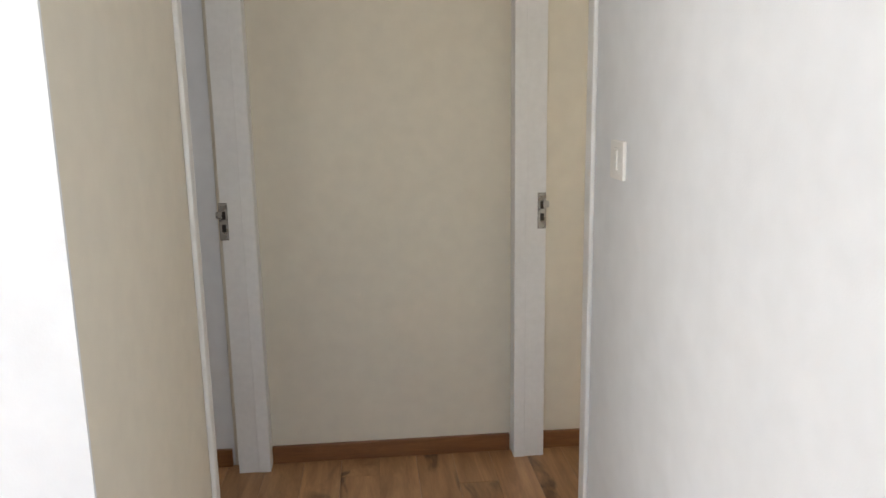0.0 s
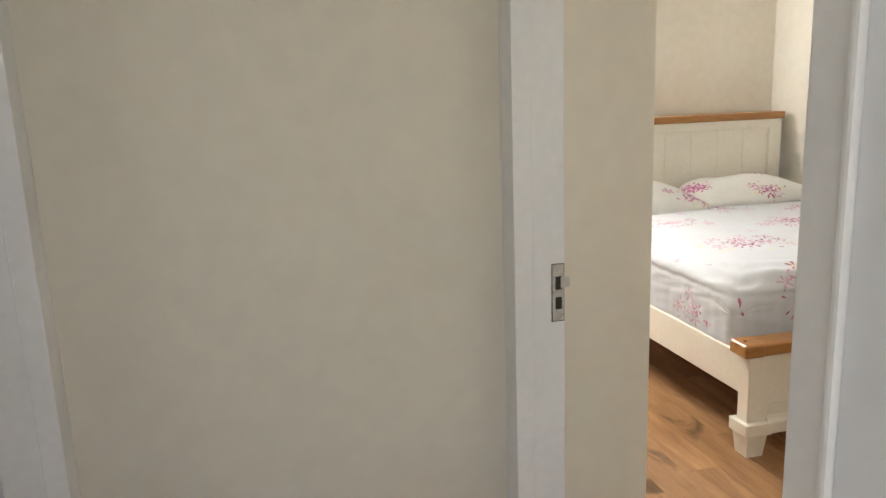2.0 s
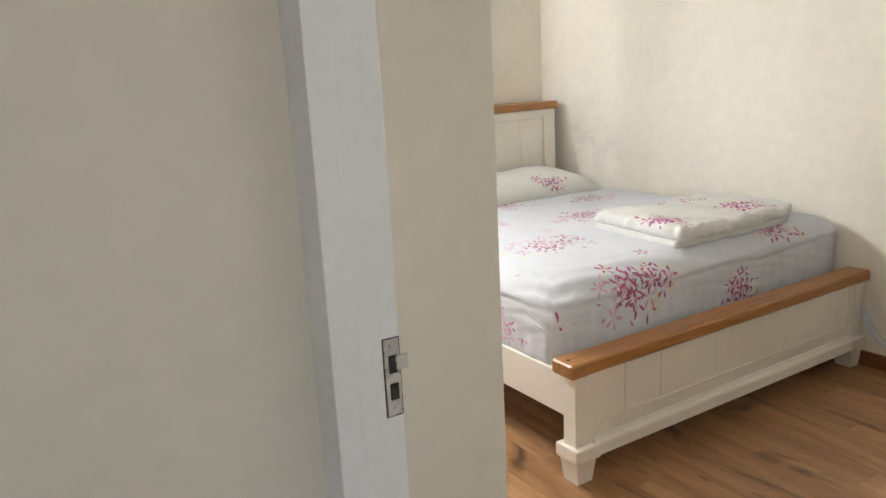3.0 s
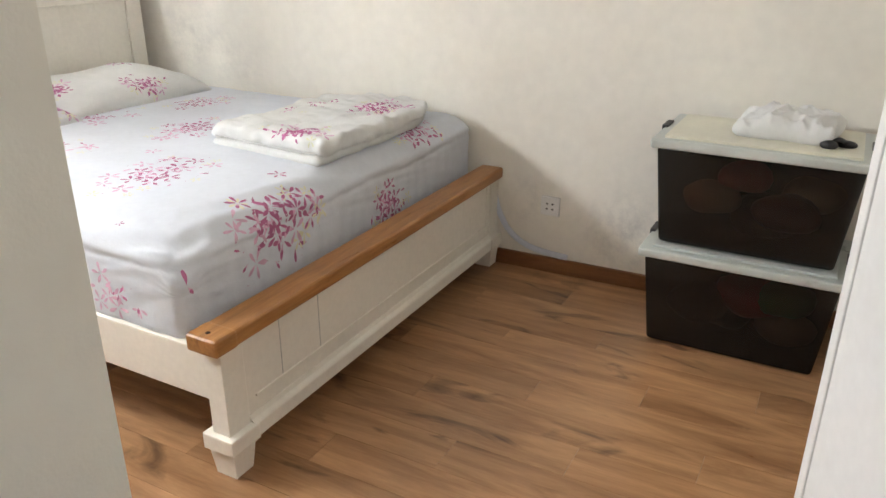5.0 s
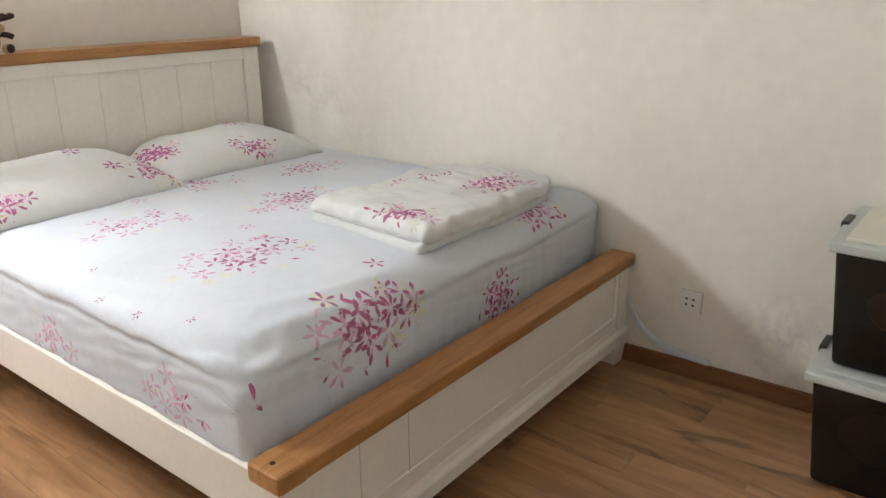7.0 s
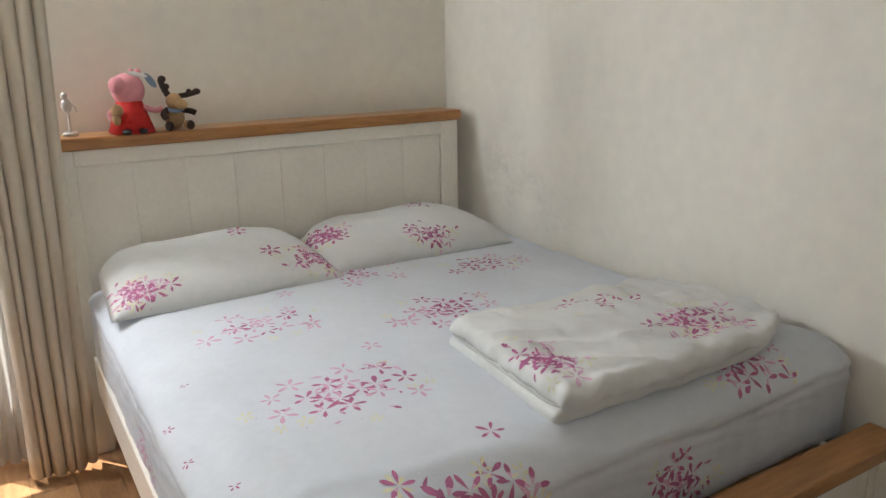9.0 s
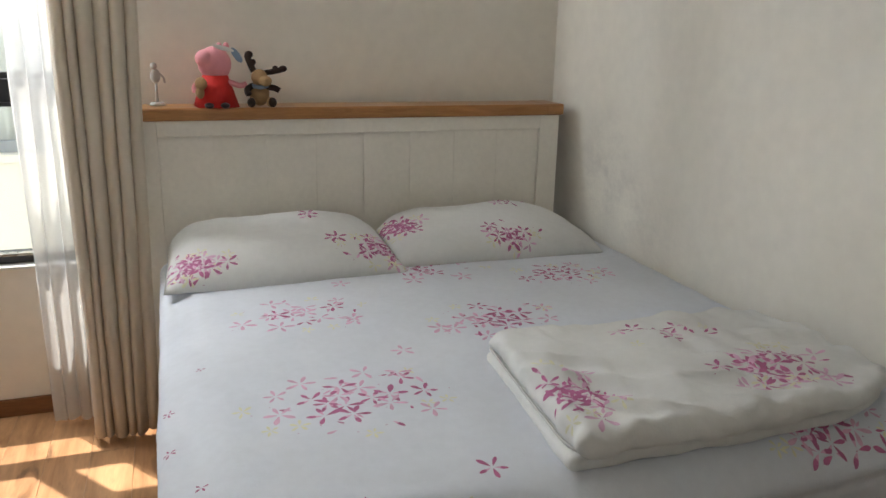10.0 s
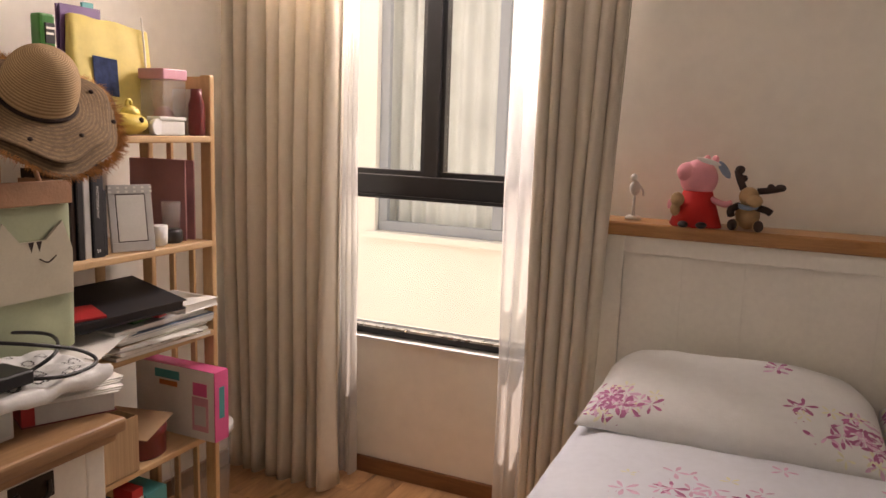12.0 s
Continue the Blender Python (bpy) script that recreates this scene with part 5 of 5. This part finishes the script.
def duck_dish():
    bm = bmesh.new()
    c = Vector((-3.085, -0.893, z))
    ball(bm, c + Vector((0, 0, 0.034)), 0.05, 0.068, 0.033, 24, 0)
    ball(bm, c + Vector((0.004, 0.01, 0.062)), 0.026, 0.03, 0.026, 18, 0)
    tube(bm, [c + Vector((0, 0.0, 0.085)), c + Vector((0, 0.004, 0.10)), c + Vector((0, 0.016, 0.102)), c + Vector((0, 0.02, 0.086))], 0.005, 8, 0)
    ball(bm, c + Vector((0.046, 0.012, 0.045)), 0.006, 0.009, 0.009, 10, 1)
    ball(bm, c + Vector((0.0, -0.06, 0.05)), 0.02, 0.024, 0.015, 12, 0)
    tagged(mesh_ob("ornament", bm, [YEL, BROWN]), "glossy yellow animal ornament on the top shelf", "ornament")


duck_dish()
simple("gift_bag", "shiny yellow bag leaning at the back of the shelf", "bag", ()).matrix_world = Matrix()
gb = bpy.data.objects["gift_bag"]
m = pose(-3.215, -0.81, z + 0.002, 0, -8, 0) @ pose(0, 0, 0, -4, 0, 0)
bm = soft_box(-0.02, 0.012, -0.15, 0.15, 0.0, 0.345, 0.012, 24, 6, 0.006, 12.0, 2.0)
part("bag_body", bm, YELB, gb, smooth=True, matrix=m)
part("bag_picture", bx(0.0165, 0.0185, -0.085, 0.005, 0.11, 0.225, 0.0005), BLUE, gb, "dark blue printed picture", matrix=m)
bm = bmesh.new()
tube(bm, [(0.014, 0.12, 0.38), (0.022, 0.115, 0.30), (0.02, 0.118, 0.21)], 0.003, 6)
part("bag_string", bm, WHITEC, gb, matrix=m)
simple("document_folder", "purple card folder standing on the top shelf", "folder", (("cover", (-3.30, -3.296, -0.945, -0.80, z, z + 0.376), PURP, 0.001), ("cover", (-3.284, -3.28, -0.945, -0.80, z, z + 0.376), PURP, 0.001), ("tab", (-3.295, -3.285, -0.86, -0.82, z + 0.37, z + 0.392), TEAL, 0.001)))
simple("tea_tin", "green tin with a black label on the top shelf", "tin", (("body", (-3.215, -3.175, -1.094, -1.046, z, z + 0.325), GREEN, 0.008), ("tin_label", (-3.1755, -3.172, -1.080, -1.050, z + 0.245, z + 0.30), BLACK, 0.002), ("print", (-3.172, -3.1705, -1.078, -1.052, z + 0.283, z + 0.289), WHITEC, 0.0), ("print", (-3.172, -3.1705, -1.078, -1.056, z + 0.268, z + 0.274), WHITEC, 0.0)))

# third shelf: magazines, papers, folder
z = LEVELS[2]
rng = random.Random(6)
zz = z
for i in range(9):
    th = rng.uniform(0.006, 0.014)
    dx, dy = rng.uniform(-0.012, 0.018), rng.uniform(-0.03, 0.03)
    mm = (CANVAS, GREYC, WHITEC, KRAFT, SAGE, WHITEC, BLUEG)[i % 7]
    t = tagged(new("magazine"), "worn magazine in a slipping pile on the shelf", "magazine", "piled magazines")
    mtx = pose(-3.19 + dx, -0.81 + dy, zz, 0, 0, rng.uniform(-5, 5))
    part("page_block", bx(-0.145, 0.15, -0.19, 0.19, 0.0008, th - 0.0008), WHITEC, t, matrix=mtx)
    part("cover", bx(-0.146, 0.152, -0.192, 0.192, th - 0.0008, th, 0.0), mm, t, matrix=mtx)
    part("cover", bx(-0.146, 0.152, -0.192, 0.192, 0, 0.0008, 0.0), mm, t, matrix=mtx)
    zz += th + 0.0005
ZP = zz
t = tagged(new("notebook"), "spiral-bound notebook slipping out of the magazine pile", "notebook")
mtx = pose(-3.165, -0.845, z + 0.026, 0, 0, -7)
part("page_block", bx(-0.12, 0.155, -0.19, 0.17, 0.0, 0.007), WHITEC, t, matrix=mtx)
bm = bmesh.new()
for k in range(44):
    yk = -0.185 + k * 0.008
    cyl(bm, (0.152, yk, 0.0035), (0.164, yk + 0.001, 0.0035), 0.0022, seg=6)
part("spiral_binding", bm, STEEL, t, "wire spiral along the edge", matrix=mtx)
book(-3.22, -3.02, -0.74, -0.585, ZP, ZP + 0.028, WHITEC, "white paperback lying on the magazines", "z")
t = tagged(new("papers"), "loose sheets of paper fanned out on the shelf", "paper", kind="stuff")
for i in range(5):
    part("sheet", bx(-0.1, 0.1, -0.14, 0.14, 0, 0.0025), WHITEC, t, matrix=pose(-3.14 + 0.012 * i, -1.10 + 0.01 * i, z + 0.055 + 0.006 * i, 5, 4, -12 + 9 * i))
part("card", bx(-0.04, 0.04, -0.05, 0.05, 0, 0.018, 0.002), GREEN, t, "green card packet", matrix=pose(-3.10, -0.88, ZP + 0.002, 0, 0, 8))
part("card", bx(-0.035, 0.035, -0.02, 0.02, 0, 0.02, 0.002), REDC, t, "red card packet", matrix=pose(-3.08, -0.82, ZP + 0.004, 0, 0, 15))
part("support", bx(-0.12, 0.10, -0.13, 0.13, 0, 0.06, 0.004), CANVAS, t, "stack of paper", matrix=pose(-3.19, -1.12, z, 0, 0, 3))
simple("ring_folder", "black document folder lying across the papers", "folder", ())
rf = bpy.data.objects["ring_folder"]
m = pose(-3.15, -0.965, ZP + 0.045, 2, 8, -9)
part("cover", bx(-0.14, 0.14, -0.21, 0.21, 0.0, 0.004, 0.001), NAVY, rf, matrix=m)
part("cover", bx(-0.14, 0.14, -0.21, 0.21, 0.026, 0.030, 0.001), NAVY, rf, matrix=m)
part("page_block", bx(-0.13, 0.135, -0.2, 0.2, 0.004, 0.026), NAVY, rf, matrix=m)
simple("packet", "red paper packet on the black folder", "packet", ())
part("sleeve", bx(-0.05, 0.05, -0.075, 0.075, 0, 0.008, 0.002), REDC, bpy.data.objects["packet"], matrix=m @ pose(0.075, -0.125, 0.0305, 0, 0, -8))

# fourth shelf
z = LEVELS[3]


def toy_carton():
    t = tagged(new("toy_carton"), "white and hot pink toy carton standing on the shelf", "carton")
    x0, x1, y0, y1, z1 = -3.33, -2.975, -0.66, -0.595, z + 0.245
    part("carton", bx(x0, x1 - 0.004, y0, y1, z, z1, 0.001), WHITEC, t)
    part("pink_side", bx(x1 - 0.004, x1, y0 - 0.001, y1 + 0.001, z, z1 + 0.001, 0.0005), PINKC, t, "hot pink narrow side")
    part("pink_top", bx(x0, x1 - 0.004, y0, y1, z1, z1 + 0.0015), PINKC, t)
    part("side_print", bx(x1, x1 + 0.001, y0 + 0.02, y1 - 0.02, z + 0.08, z + 0.19), TEAL, t)
    yy = y0 - 0.0012
    part("title_bar", bx(-3.24, -3.13, yy, y0, z + 0.195, z + 0.225, 0), TEAL, t, "teal lettered band")
    part("title_bar", bx(-3.22, -3.14, yy, y0, z + 0.17, z + 0.188, 0), ORANGE, t, "orange lettered band")
    bm = bmesh.new()
    box(bm, -3.075, -3.005, yy, y0, z + 0.03, z + 0.15, 0)
    part("picture", bm, ROSE, t, "picture of a pink dispenser")
    part("picture", bx(-3.065, -3.015, yy - 0.0006, y0, z + 0.05, z + 0.12), GREYC, t)
    part("picture", bx(-3.07, -3.01, yy - 0.0006, y0, z + 0.155, z + 0.20), PINKC, t)


toy_carton()
simple("corrugated_box", "open ribbed brown cardboard box on the shelf", "box", (("side", (-3.10, -3.045, -1.06, -0.925, z, z + 0.003), CARD, 0), ("side", (-3.048, -3.045, -1.06, -0.925, z, z + 0.18), CARD, 0), ("side", (-3.19, -3.186, -1.06, -0.925, z, z + 0.18), CARD, 0), ("side", (-3.186, -3.048, -1.06, -1.057, z + 0.003, z + 0.18), CARD, 0), ("side", (-3.186, -3.048, -0.928, -0.925, z + 0.003, z + 0.18), CARD, 0)))
lathe("round_tin", "round dark red tin on the shelf", "tin", (-3.14, -0.83, z), ((0.075, 0), (0.08, 0.006), (0.08, 0.07), (0.083, 0.072), (0.083, 0.092), (0.078, 0.096)), DKRED, 36)
simple("card_sheet", "bent kraft card lying on the round tin", "card", ())
part("sheet", bx(-0.10, 0.10, -0.09, 0.10, 0, 0.003), KRAFT, bpy.data.objects["card_sheet"], matrix=pose(-3.15, -0.86, z + 0.105, 6, 3, 20))
z = LEVELS[4]
simple("shoe_carton", "black carton on the lowest shelf", "carton", (("body", (-3.30, -3.06, -1.22, -0.96, z, z + 0.20), BLACK, 0.002), ("lid", (-3.304, -3.056, -1.224, -0.956, z + 0.2, z + 0.24), BLACK, 0.002)))
simple("small_carton", "red and white small carton on the lowest shelf", "carton", (("body", (-3.14, -3.06, -0.945, -0.90, z, z + 0.27), REDC, 0.001), ("band", (-3.0605, -3.0585, -0.946, -0.899, z + 0.20, z + 0.24), WHITEC, 0)))
simple("small_carton", "teal small carton on the lowest shelf", "carton", (("body", (-3.2, -3.06, -0.89, -0.80, z, z + 0.23), TEAL, 0.002), ("flap", (-3.2, -3.06, -0.89, -0.80, z + 0.231, z + 0.234), TEAL, 0)))


def tub():
    t = tagged(new("plastic_tub"), "clear plastic tub with a white rim beside the shelf", "tub")
    bm = bmesh.new()
    cyl(bm, (-3.22, -0.468, 0.0), (-3.22, -0.468, 0.36), 0.10, 0.115, 32)
    part("body", bm, CLEARP, t)
    bm = bmesh.new()
    cyl(bm, (-3.22, -0.468, 0.36), (-3.22, -0.468, 0.385), 0.122, 0.122, 32)
    part("lid", bm, PLAST, t)


tub()

# ---------------------------------------------------------------- chest of drawers


def chest():
    t = tagged(new("chest_of_drawers"), "white painted chest of drawers with an oak top", "chest of drawers")
    x0, x1, y0, y1, zt = -3.42, -2.735, -2.45, -1.325, 0.80
    bm = bmesh.new()
    box(bm, x0, x1 + 0.045, y0 - 0.04, y1 + 0.038, zt - 0.036, zt, 0.014, 4)
    part("top", bm, DESKW, t, "oak top with a rounded edge")
    part("top_moulding", bx(x0, x1 + 0.022, y0 - 0.018, y1 + 0.026, zt - 0.062, zt - 0.0405, 0.008, 3), DESKW, t, "dark oak cove moulding")
    part("body", bx(x0, x1 - 0.012, y0, y1, 0.06, zt - 0.063, 0.003), BEDW, t)
    part("corner_post", bx(x1 - 0.06, x1, y1 - 0.048, y1 + 0.004, 0.0, zt - 0.063, 0.004), BEDW, t)
    part("corner_post", bx(x1 - 0.06, x1, y0 - 0.004, y0 + 0.06, 0.0, zt - 0.063, 0.004), BEDW, t)
    for i in range(5):
        zb = zt - 0.062 - 0.122 * (i + 1)
        d = part("drawer", bx(x1 - 0.012, x1 + 0.004, y0 + 0.07, y1 - 0.052, zb + 0.006, zb + 0.118, 0.005), BEDW, t)
        for yh in (y1 - 0.195, y0 + 0.195):
            part("handle_plate", bx(x1 + 0.004, x1 + 0.0075, yh - 0.055, yh + 0.055, zb + 0.054, zb + 0.112, 0.003), BRONZE, d, "dark bronze handle plate")
            bm = bmesh.new()
            tube(bm, [(x1 + 0.01, yh - 0.04, zb + 0.095), (x1 + 0.022, yh - 0.03, zb + 0.072), (x1 + 0.026, yh, zb + 0.064), (x1 + 0.022, yh + 0.03, zb + 0.072), (x1 + 0.01, yh + 0.04, zb + 0.095)], 0.006, 8)
            part("bail", bm, BRONZE, d)


chest()
zt = 0.80
t = tagged(new("book"), "thick grey book with a red corner lying on the chest", "book")
m = pose(-2.832, -1.462, zt, 0, 0, -25)
part("page_block", bx(-0.28, -0.002, 0.03, 0.205, 0.003, 0.047), GREYC, t, matrix=m)
part("cover", bx(-0.28, 0.0, 0.0, 0.21, 0.0, 0.003, 0.0), DKRED, t, matrix=m)
part("cover", bx(-0.28, 0.0, 0.0, 0.21, 0.047, 0.050, 0.0), GREYC, t, matrix=m)
part("spine", bx(-0.279, -0.001, 0.001, 0.03, 0.003, 0.047, 0.002), REDC, t, "red spine", matrix=m)
t = tagged(new("papers"), "loose papers on top of the stacked books", "paper", kind="stuff")
for i in range(6):
    part("sheet", bx(-0.27, 0.004, -0.005, 0.215, 0, 0.0025), WHITEC, t, matrix=pose(-2.835 + 0.006 * (i % 3), -1.462 + 0.006 * i, zt + 0.0505 + 0.0032 * i, 0, 0, -29 + 3.0 * i))


def dotted_cloth():
    bm = soft_box(-3.06, -2.755, -1.56, -1.265, zt + 0.072, zt + 0.105, 0.014, 56, 6, 0.010, 8.0, 31.0, 0.012)
    for v in bm.verts:
        p = v.co
        v.co.z += 0.02 * abs(noise.noise((p.x * 9 + p.y * 3, p.y * 6, 3))) + 0.008 * noise.noise((p.x * 30, p.y * 24, 9))
        v.co.y += 0.012 * noise.noise((p.x * 14, p.z * 30, 2))
        v.co.z = max(v.co.z, zt + 0.071)
    bvh = tree(bm)
    t = tagged(new("dotted_cloth"), "folded white cloth with small dark ring marks on the books", "cloth")
    pr = bmesh.new()
    rng = random.Random(3)
    for i in range(20):
        c = Vector((rng.uniform(-3.02, -2.78), rng.uniform(-1.53, -1.285), zt + 0.2))
        for k in range(10):
            a = k * 0.6283
            d, e = X * math.cos(a) + Y * math.sin(a), Y * math.cos(a) - X * math.sin(a)
            petals(pr, bvh, c + d * 0.0105, e, d, -Z, 0.0115, rng, 0)
    part("fabric", bm, BAGC, t, smooth=True)
    tagged(part("ring_print", pr, [NAVY], t), "small dark ring print", kind="stuff")


dotted_cloth()


def charger():
    t = tagged(new("charger"), "black charger with a tangled cord lying on the cloth", "charger")
    part("block", bx(-2.885, -2.785, -1.555, -1.455, zt + 0.118, zt + 0.150, 0.008, 3), BLACK, t)
    bm = bmesh.new()
    c = Vector((-2.88, -1.405, zt + 0.128))
    tube(bm, [c + Vector(p) for p in ((0.06, -0.06, 0.0), (0.05, 0.04, 0.03), (-0.05, 0.10, 0.045), (-0.12, 0.0, 0.06), (-0.06, -0.10, 0.075), (0.05, -0.04, 0.07), (0.07, 0.08, 0.03), (0.09, 0.12, -0.005), (0.11, 0.05, -0.012), (0.10, -0.03, -0.005), (0.03, -0.12, 0.01), (-0.1, -0.2, 0.02))], 0.0045, 8)
    part("cord", bm, BLACK, t)


charger()
simple("picture_box", "grey patterned small box on the chest", "box", (("body", (-2.90, -2.805, -1.64, -1.498, zt, zt + 0.11), GREYC, 0.003), ("face", (-2.805, -2.803, -1.632, -1.506, zt + 0.01, zt + 0.10), LIDM, 0.001)))

# ---------------------------------------------------------------- hat and tote bag on the shelf's front


def straw_hat():
    """Crown towards the room, brim hanging wavy below it, frayed rim."""
    t = tagged(new("straw_hat"), "woven straw sun hat with frayed brim hanging on the shelf", "hat")
    c = Vector((-2.985, -1.262, 1.552))
    m = Matrix.Translation(c) @ Matrix(((0, 0, 1, 0), (1, 0, 0, 0), (0, 1, 0, 0), (0, 0, 0, 1))) @ pose(0, 0.0, 0, -50, -14, 0)
    seg = 72

    def ringed(profile, mat, name, label, wav):
        bm = bmesh.new()
        rings = []
        for r, h, w in profile:
            ring = []
            for k in range(seg):
                a = 2 * math.pi * k / seg
                rr = r * (1 + 0.05 * w * math.sin(3 * a + 1) + 0.03 * w * math.sin(7 * a))
                ring.append(bm.verts.new((rr * math.cos(a), rr * math.sin(a) * (1 - 0.06 * w + (0.16 * w if math.sin(a) < 0 else 0)), h + wav * w * (math.sin(2 * a + 0.5) + 0.5 * math.sin(5 * a)))))
            rings.append(ring)
        for i, (a, b) in enumerate(zip(rings, rings[1:])):
            for k in range(seg):
                f = bm.faces.new((a[k], a[(k + 1) % seg], b[(k + 1) % seg], b[k]))
                f.smooth, f.material_index = True, i % 2
        ob = part(name, bm, mat, t, label, matrix=m)
        sol = ob.modifiers.new("thickness", "SOLIDIFY")
        sol.thickness = 0.003
        return ob

    # braided rings, light and dark in turn
    dome = []
    for k in range(57):
        a = k / 56 * 1.571
        g = 0.0007 * (k % 2)
        dome.append((max(0.001, 0.090 * math.sin(a) ** 0.85 - g), 0.135 * math.cos(a) ** 0.72 - g if k < 56 else 0.0, 0))
    ringed(dome, [STRAW, STRAWM], "crown", "rounded crown of pale woven straw", 0)
    ringed([(0.090 + 0.090 * k / 20, -0.014 * (k / 20) ** 1.5 - 0.0008 * (k % 2), k / 20) for k in range(21)], [STRAWD, STRAWB], "brim", "wavy brim of open dark weave", 0.009)
    ringed([(0.10 + 0.105 * k / 24, -0.014 - 0.022 * (k / 24) - 0.0008 * (k % 2), k / 24) for k in range(25)], [STRAWB, STRAWD], "brim", "lower tier of the brim", 0.012)
    bm = bmesh.new()
    tube(bm, [(0.092 * math.cos(a / 24 * 2 * math.pi), 0.092 * math.sin(a / 24 * 2 * math.pi), 0.003) for a in range(25)], 0.005, 8)
    part("band", bm, BROWN, t, "thin dark band", matrix=m)
    bm = bmesh.new()
    rng = random.Random(5)
    for k in range(2200):
        a = rng.uniform(0, 2 * math.pi)
        r = 0.195 + rng.uniform(0, 0.012)
        h = -0.036 + 0.012 * (math.sin(2 * a + 0.5) + 0.5 * math.sin(5 * a)) * 1.05
        p = Vector((r * math.cos(a), r * math.sin(a) * (1.10 if math.sin(a) < 0 else 0.94), h))
        d = Vector((math.cos(a + rng.uniform(-0.5, 0.5)), math.sin(a + rng.uniform(-0.5, 0.5)), rng.uniform(-0.4, 0.4))).normalized() * rng.uniform(0.014, 0.034)
        s = d.orthogonal().normalized() * 0.0011
        bm.faces.new([bm.verts.new(p - s), bm.verts.new(p + s), bm.verts.new(p + d)])
    part("fringe", bm, FRINGE, t, "frayed straw fringe", matrix=m)
    for a, r in ((0.2, 0.15), (-1.2, 0.15), (-2.0, 0.17), (0.9, 0.16), (-0.5, 0.18)):
        bm = bmesh.new()
        ball(bm, (r * math.cos(a), r * math.sin(a), 0.002), 0.006, 0.006, 0.005, 10)
        part("bead", bm, BROWN, t, matrix=m)


straw_hat()


def tote_bag():
    t = tagged(new("tote_bag"), "sage and cream canvas tote bag hanging on the shelf", "bag")
    bm = soft_box(-3.03, -2.985, -1.58, -1.172, 0.90, 1.345, 0.02, 30, 6, 0.008, 7.0, 17.0, 0.0)
    bvh = tree(bm)
    part("bag_body", bm, SAGE, t, smooth=True)
    part("flap", bx(-2.986, -2.976, -1.58, -1.18, 1.288, 1.348, 0.003), LEATHER, t, "tan leather flap")
    bm = bmesh.new()
    pts = [(-1.41, 1.055), (-1.19, 1.055), (-1.188, 1.17), (-1.215, 1.245), (-1.265, 1.20), (-1.335, 1.20), (-1.378, 1.252), (-1.41, 1.18)]
    fr = [bm.verts.new((-2.974, a, b)) for a, b in pts]
    bk = [bm.verts.new((-2.982, a, b)) for a, b in pts]
    bm.faces.new(fr)
    bm.faces.new(bk[::-1])
    for i in range(len(pts)):
        j = (i + 1) % len(pts)
        bm.faces.new((fr[i], bk[i], bk[j], fr[j]))
    part("patch", bm, CANVAS, t, "cream canvas patch")
    bm = bmesh.new()
    tube(bm, [(-2.973, -1.285, 1.155), (-2.972, -1.262, 1.144), (-2.973, -1.238, 1.158)], 0.0018, 6)
    part("stitching", bm, BROWN, t)
    for a in (-1.284, -1.306):
        bm = bmesh.new()
        v = [bm.verts.new((-2.9735, a + d, h)) for d, h in ((-0.008, 1.199), (0.008, 1.199), (0.0, 1.172))]
        bm.faces.new(v)
        part("stitching", bm, BROWN, t)
    bm = bmesh.new()
    tube(bm, [(-2.99, -1.46, 1.34), (-3.02, -1.42, 1.50), (-3.035, -1.352, 1.58), (-3.02, -1.30, 1.50), (-2.99, -1.26, 1.34)], 0.006, 8)
    part("strap", bm, LEATHER, t, "tan strap")


tote_bag()


# ---------------------------------------------------------------- floor boards
BW, BL = 0.148, 0.93
bm = bmesh.new()
box(bm, -BW / 2 + 0.0006, BW / 2 - 0.0006, -BL / 2 + 0.0006, BL / 2 - 0.0006, -0.012, 0.0, 0.0)
plank_me = bpy.data.meshes.new("plank")
bm.to_mesh(plank_me)
bm.free()
plank_me.materials.append(FLOORW)
ix = 0
x = 0.06
while x > -6.55:
    top, end = (0.20, -3.775) if x > -2.88 else ((0.20 if x > -3.5 else -2.66), -6.99)
    y = 0.55 + (ix * 0.37) % 1.0 * BL
    while y > end:
        y1, y0 = min(y, top), max(y - BL, end)
        if y1 - y0 > 0.03:
            ob = new("plank", plank_me)
            ob.parent = floor
            ob.location = (x, (y0 + y1) / 2, 0.0)
            ob.scale = (1, (y1 - y0) / BL, 1)
        y -= BL
    x -= BW
    ix += 1

# set every Empty down at the base of its thing
bpy.context.view_layer.update()
for ob in list(scene.objects):
    if ob.type == "EMPTY" and ob.parent is None and ob.matrix_world.translation.length < 1e-6 and ob.children:
        pts = [c.matrix_world @ Vector(q) for c in ob.children_recursive for q in c.bound_box]
        base = Vector(((min(p.x for p in pts) + max(p.x for p in pts)) / 2, (min(p.y for p in pts) + max(p.y for p in pts)) / 2, min(p.z for p in pts)))
        ob.location = base
        for c in ob.children:
            c.location -= base
